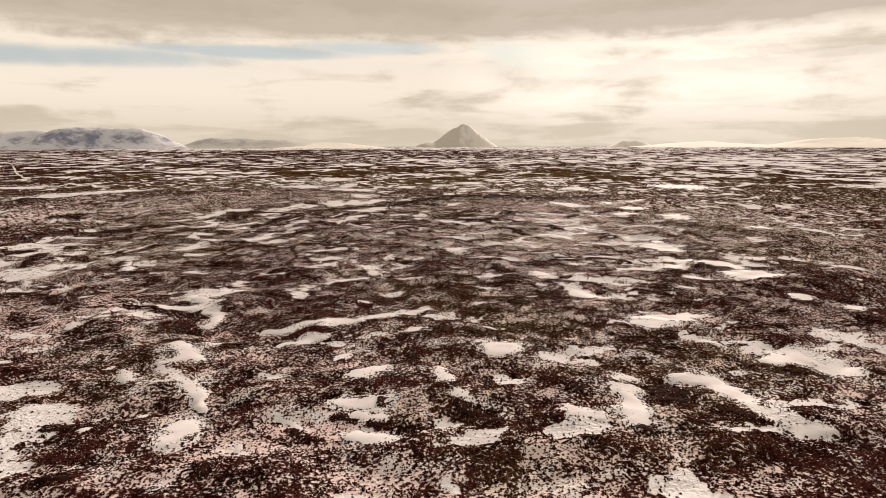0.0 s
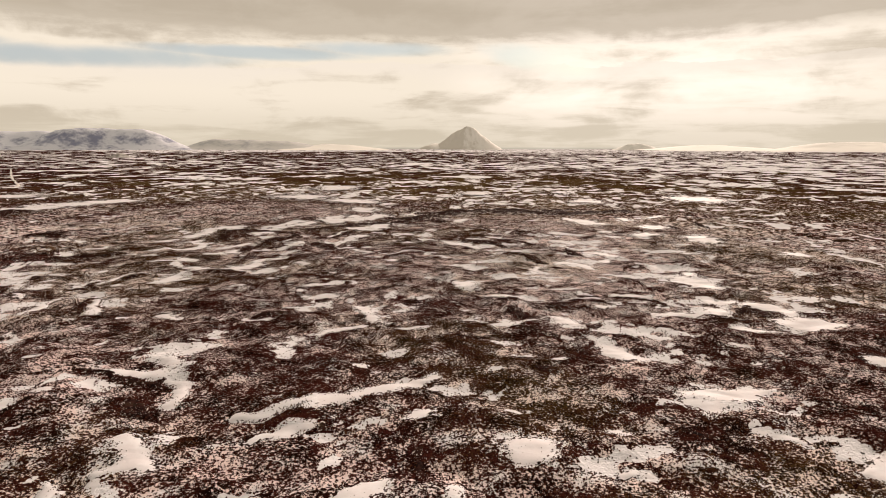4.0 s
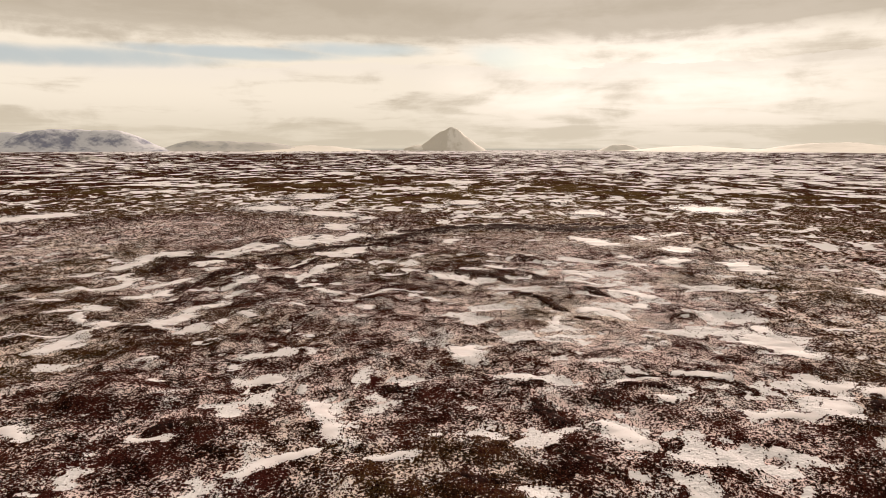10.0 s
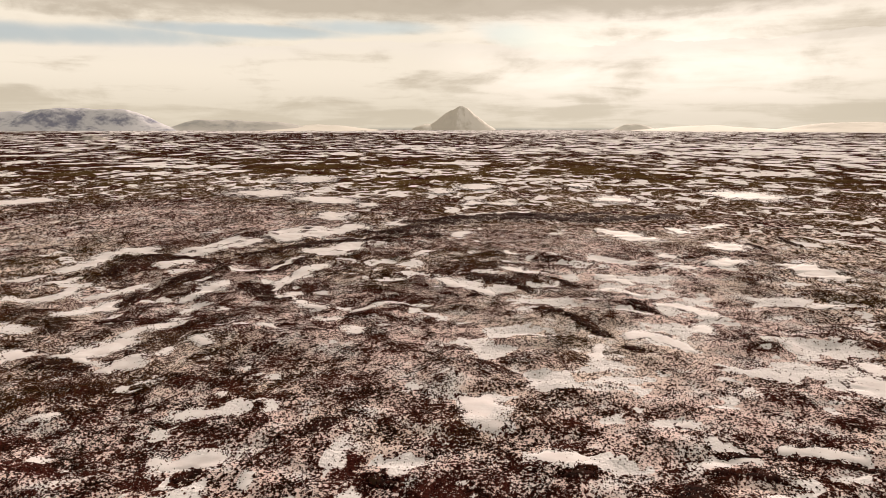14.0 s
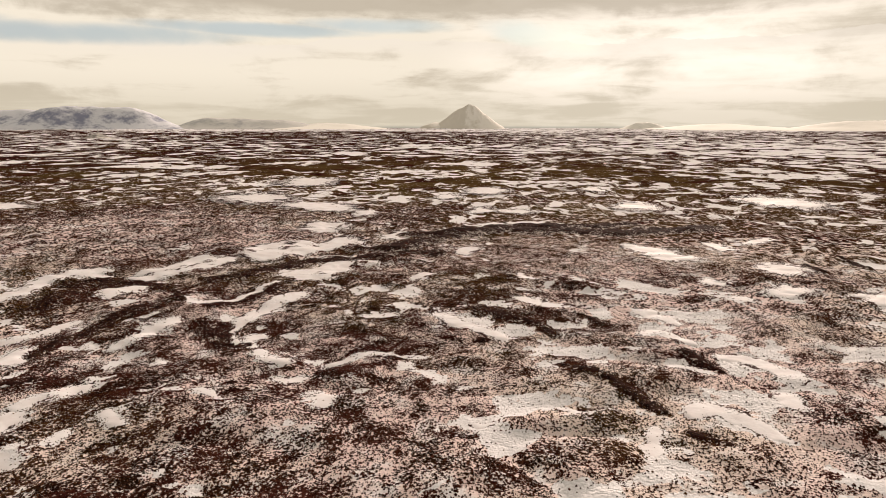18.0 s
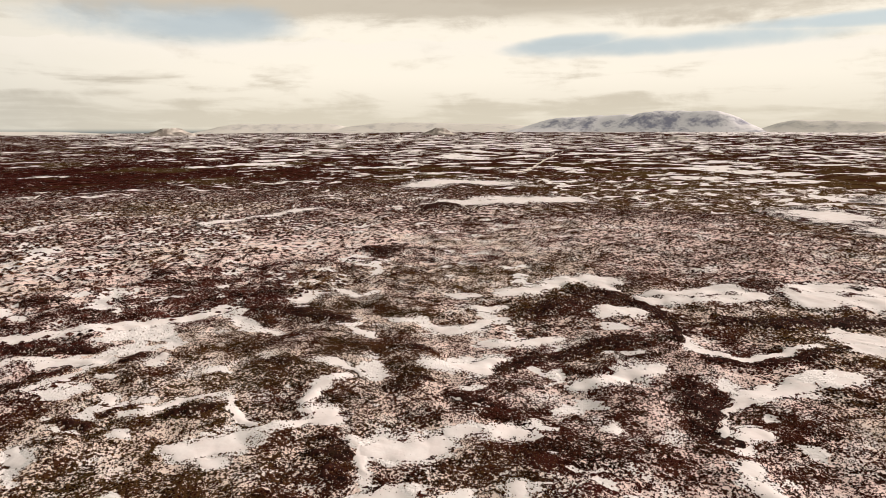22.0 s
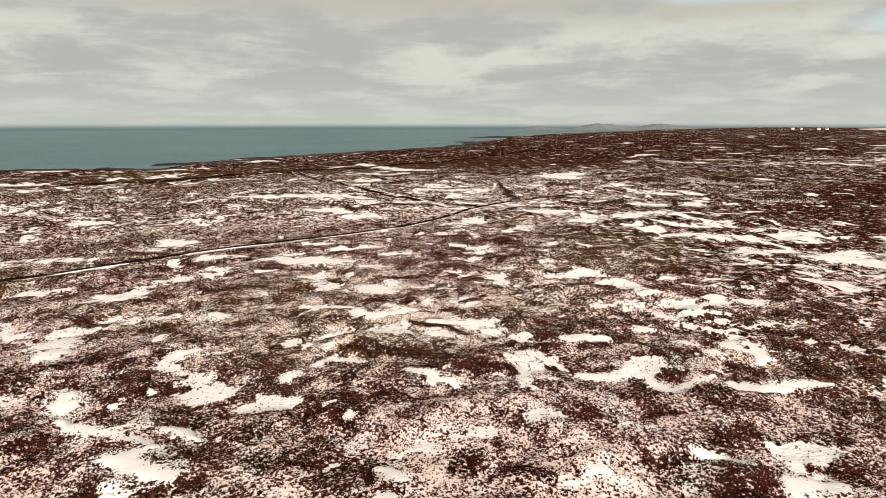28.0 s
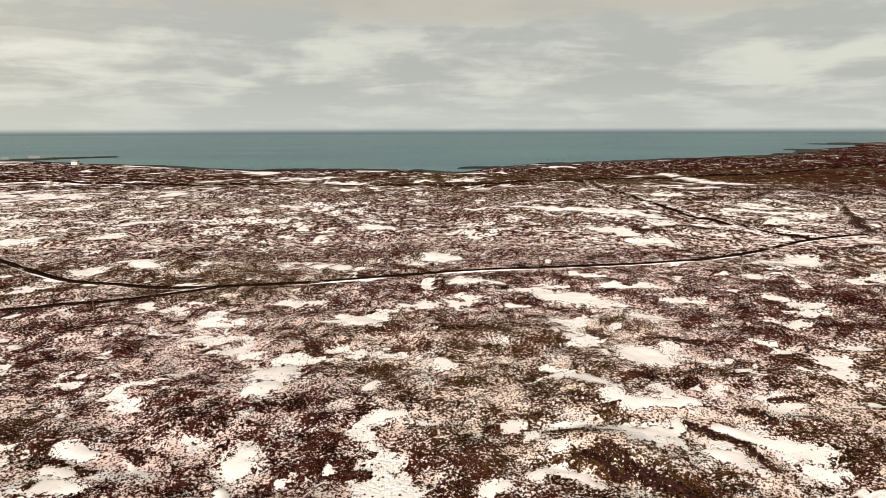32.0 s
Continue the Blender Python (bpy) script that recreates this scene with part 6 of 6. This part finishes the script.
def verge(points, offset, width, seed):
    """Broken bank of ploughed snow along a road."""
    line = curve_points(points, 1.2)
    way = np.gradient(line, axis=0)
    way /= np.linalg.norm(way, axis=1)[:, None]
    side = np.stack([-way[:, 1], way[:, 0]], 1)
    size = np.clip(width * (3.0 * fractal(line[:, 0], line[:, 1], 16, 3, seed) - 1.15), 0.01, 3)[:, None]
    across = offset + np.array([-0.5, -0.2, 0.2, 0.5]) * size * 1.6
    x, y = line[:, :1] + side[:, :1] * across, line[:, 1:] + side[:, 1:] * across
    z = land(x, y) + np.array([-0.1, 0.42, 0.42, -0.1]) * np.minimum(size / width, 1.0)
    index = np.arange(x.size).reshape(x.shape)
    faces = np.stack([index[:-1, :-1].ravel(), index[:-1, 1:].ravel(), index[1:, 1:].ravel(), index[1:, :-1].ravel()], 1)
    me = grid_mesh("snow_bank", np.stack([x.ravel(), y.ravel(), z.ravel()], 1), faces, PACKED)
    me.attributes.new("rim", "FLOAT", "POINT").data.foreach_set("value", np.tile(np.array([1.1, 0.5, 0.5, 1.1], dtype=np.float32), len(line)))
    tagged(new("snow_bank", me), "low broken snow bank along the dark gravel road", "snow bank", "snow banks along the roads")


verge(MAIN_ROAD[1:-1], -2.0, 0.08, 6)
verge(SIDE_TRACK[1:], 1.4, 0.12, 7)


CLEARED = [(curve_points(MAIN_ROAD, 1.0), 1.7), (curve_points(SIDE_TRACK, 1.0), 1.2)]
tagged(build_tussocks(0.37, NEAR_HEATH, [], 5, 1.15, 0.9), "low dark reddish-brown heath tussocks poking through thin snow", "tussocks", kind="stuff")
tagged(build_tussocks(0.70, WIDE_HEATH, NEAR_HEATH, 6, 0.9, 1.1), "low dark heath tussocks on the wider snowy plain", "tussocks", kind="stuff")
tagged(build_tussocks(1.1, FAR_HEATH, WIDE_HEATH, 7, 0.8, 1.1), "dark heath tussocks on a broad low rise", "tussocks", kind="stuff")
tagged(build_tussocks(1.9, [(-420, -150, 90, 460)], FAR_HEATH, 8, 0.75, 1.0, CLUMP_COVER, "lava_blocks"), "rough dark lava blocks standing out of snow", "lava rubble", kind="stuff")
tagged(build_tussocks(1.7, [(-420, 200, -330, -64)], [], 9, 0.55, 1.0, CLUMP_COVER, "heath_clumps"), "dark reddish heath clumps towards the shore", "heath clumps", kind="stuff")


# ---- power line poles ----
def part(name, bm, mat, parent, label=""):
    me = bpy.data.meshes.new(name)
    bm.to_mesh(me)
    bm.free()
    me.materials.append(mat)
    ob = new(name, me)
    ob.parent = parent
    if label:
        tagged(ob, label)
    return ob


def rod(bm, a, b, r1, r2, sides=10):
    a, b = Vector(a), Vector(b)
    m = Matrix.Translation((a + b) / 2) @ (b - a).to_track_quat("Z", "Y").to_matrix().to_4x4()
    bmesh.ops.create_cone(bm, cap_ends=True, segments=sides, radius1=r1, radius2=r2, depth=(b - a).length, matrix=m)


def beam(bm, centre, size, turn=0.0):
    bmesh.ops.create_cube(bm, size=1.0, matrix=Matrix.Translation(centre) @ Matrix.Rotation(turn, 4, "Y") @ Matrix.Diagonal((*size, 1)))
    bmesh.ops.bevel(bm, geom=[e for e in bm.edges], offset=min(size) * 0.08, segments=1, affect="EDGES")


def insulator(parent, x, z):
    bm = bmesh.new()
    rod(bm, (x, 0, z), (x, 0, z + 0.10), 0.02, 0.02, 8)
    for k in range(3):
        rod(bm, (x, 0, z + 0.10 + 0.06 * k), (x, 0, z + 0.16 + 0.06 * k), 0.085, 0.045, 10)
    part("insulator", bm, PORCELAIN, parent, "ribbed brown porcelain insulator")


def utility_pole(x, y, tall, turn, twin):
    foot = new("utility_pole")
    feet = (-1.1, 1.1) if twin else (0.0,)
    for fx in feet:
        bm = bmesh.new()
        rod(bm, (fx, 0, -0.6), (fx, 0, tall), 0.17, 0.12, 12)
        part("pole", bm, TIMBER, foot)
    bm = bmesh.new()
    beam(bm, (0, 0.16, tall - 0.35), (4.6 if twin else 2.4, 0.14, 0.20))
    arm = part("crossarm", bm, TIMBER, foot)
    for ix in ((-2.1, 0.0, 2.1) if twin else (-1.05, 0.45, 1.05)):
        insulator(arm, ix, tall - 0.25)
    for k in (-1, 1):
        bm = bmesh.new()
        if twin:
            rod(bm, (-1.1 * k, 0.12, tall - 3.4), (1.1 * k, 0.12, tall - 0.9), 0.05, 0.05, 8)
        else:
            rod(bm, (0, 0.2, tall - 1.15), (0.75 * k, 0.2, tall - 0.42), 0.025, 0.025, 6)
        part("brace", bm, TIMBER if twin else IRON, foot)
    foot.matrix_world = pose(x, y, height(x, y), 0, 0, turn)
    label = "weathered timber twin-pole power mast on snowy heath" if twin else "weathered single timber power pole beside a track"
    tagged(foot, label, "utility pole", "power line poles")


utility_pole(25.5, 8.0, 8.0, 20, False)
utility_pole(-86.0, -37.0, 8.8, 8, True)


# ---- farmsteads near the shore ----
def house(x, y, turn, size, roof_mat, label):
    sx, sy, sz = size
    foot = new("house")
    bm = bmesh.new()
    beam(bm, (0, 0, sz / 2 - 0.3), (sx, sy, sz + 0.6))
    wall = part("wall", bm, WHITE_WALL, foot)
    bm = bmesh.new()
    a, b, e = sx / 2 + 0.35, sy / 2 + 0.4, sy * 0.38
    rim = [bm.verts.new(p) for p in ((-a, -b, sz - 0.1), (a, -b, sz - 0.1), (a, b, sz - 0.1), (-a, b, sz - 0.1), (-a, 0, sz + e), (a, 0, sz + e))]
    for f in ((0, 1, 5, 4), (3, 4, 5, 2), (0, 4, 3), (1, 2, 5), (0, 3, 2, 1)):
        bm.faces.new([rim[k] for k in f])
    roof = part("roof", bm, roof_mat, foot)
    bm = bmesh.new()
    beam(bm, (sx * 0.2, 0, sz + e), (0.7, 0.7, 1.6))
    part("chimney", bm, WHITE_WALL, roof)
    for side in (-1, 1):
        for k in (-0.3, 0.0, 0.3):
            bm = bmesh.new()
            beam(bm, (sx * k, side * (sy / 2 + 0.01), sz * 0.55), (1.2, 0.08, 1.3))
            part("window", bm, GLASS, wall)
    foot.matrix_world = pose(x, y, height(x, y) + 0.1, 0, 0, turn)
    tagged(foot, label, "house", "houses by the shore")


house(762, -1010, 25, (20, 9, 6), GREY_ROOF, "long white farmhouse with grey roof by the shore")
house(800, -985, 25, (11, 8, 5), GREY_ROOF, "small white house with grey roof by the shore")
house(525, -765, 5, (9, 7, 4), GREY_ROOF, "small white house with grey roof by the shore")
for x, y, turn in ((-3300, -2080, 10), (-3345, -2060, 40), (-3380, -1985, 0), (-3420, -1965, 75)):
    house(x, y, turn, (18, 10, 7), GREY_ROOF, "white house of a far hamlet on the coast")
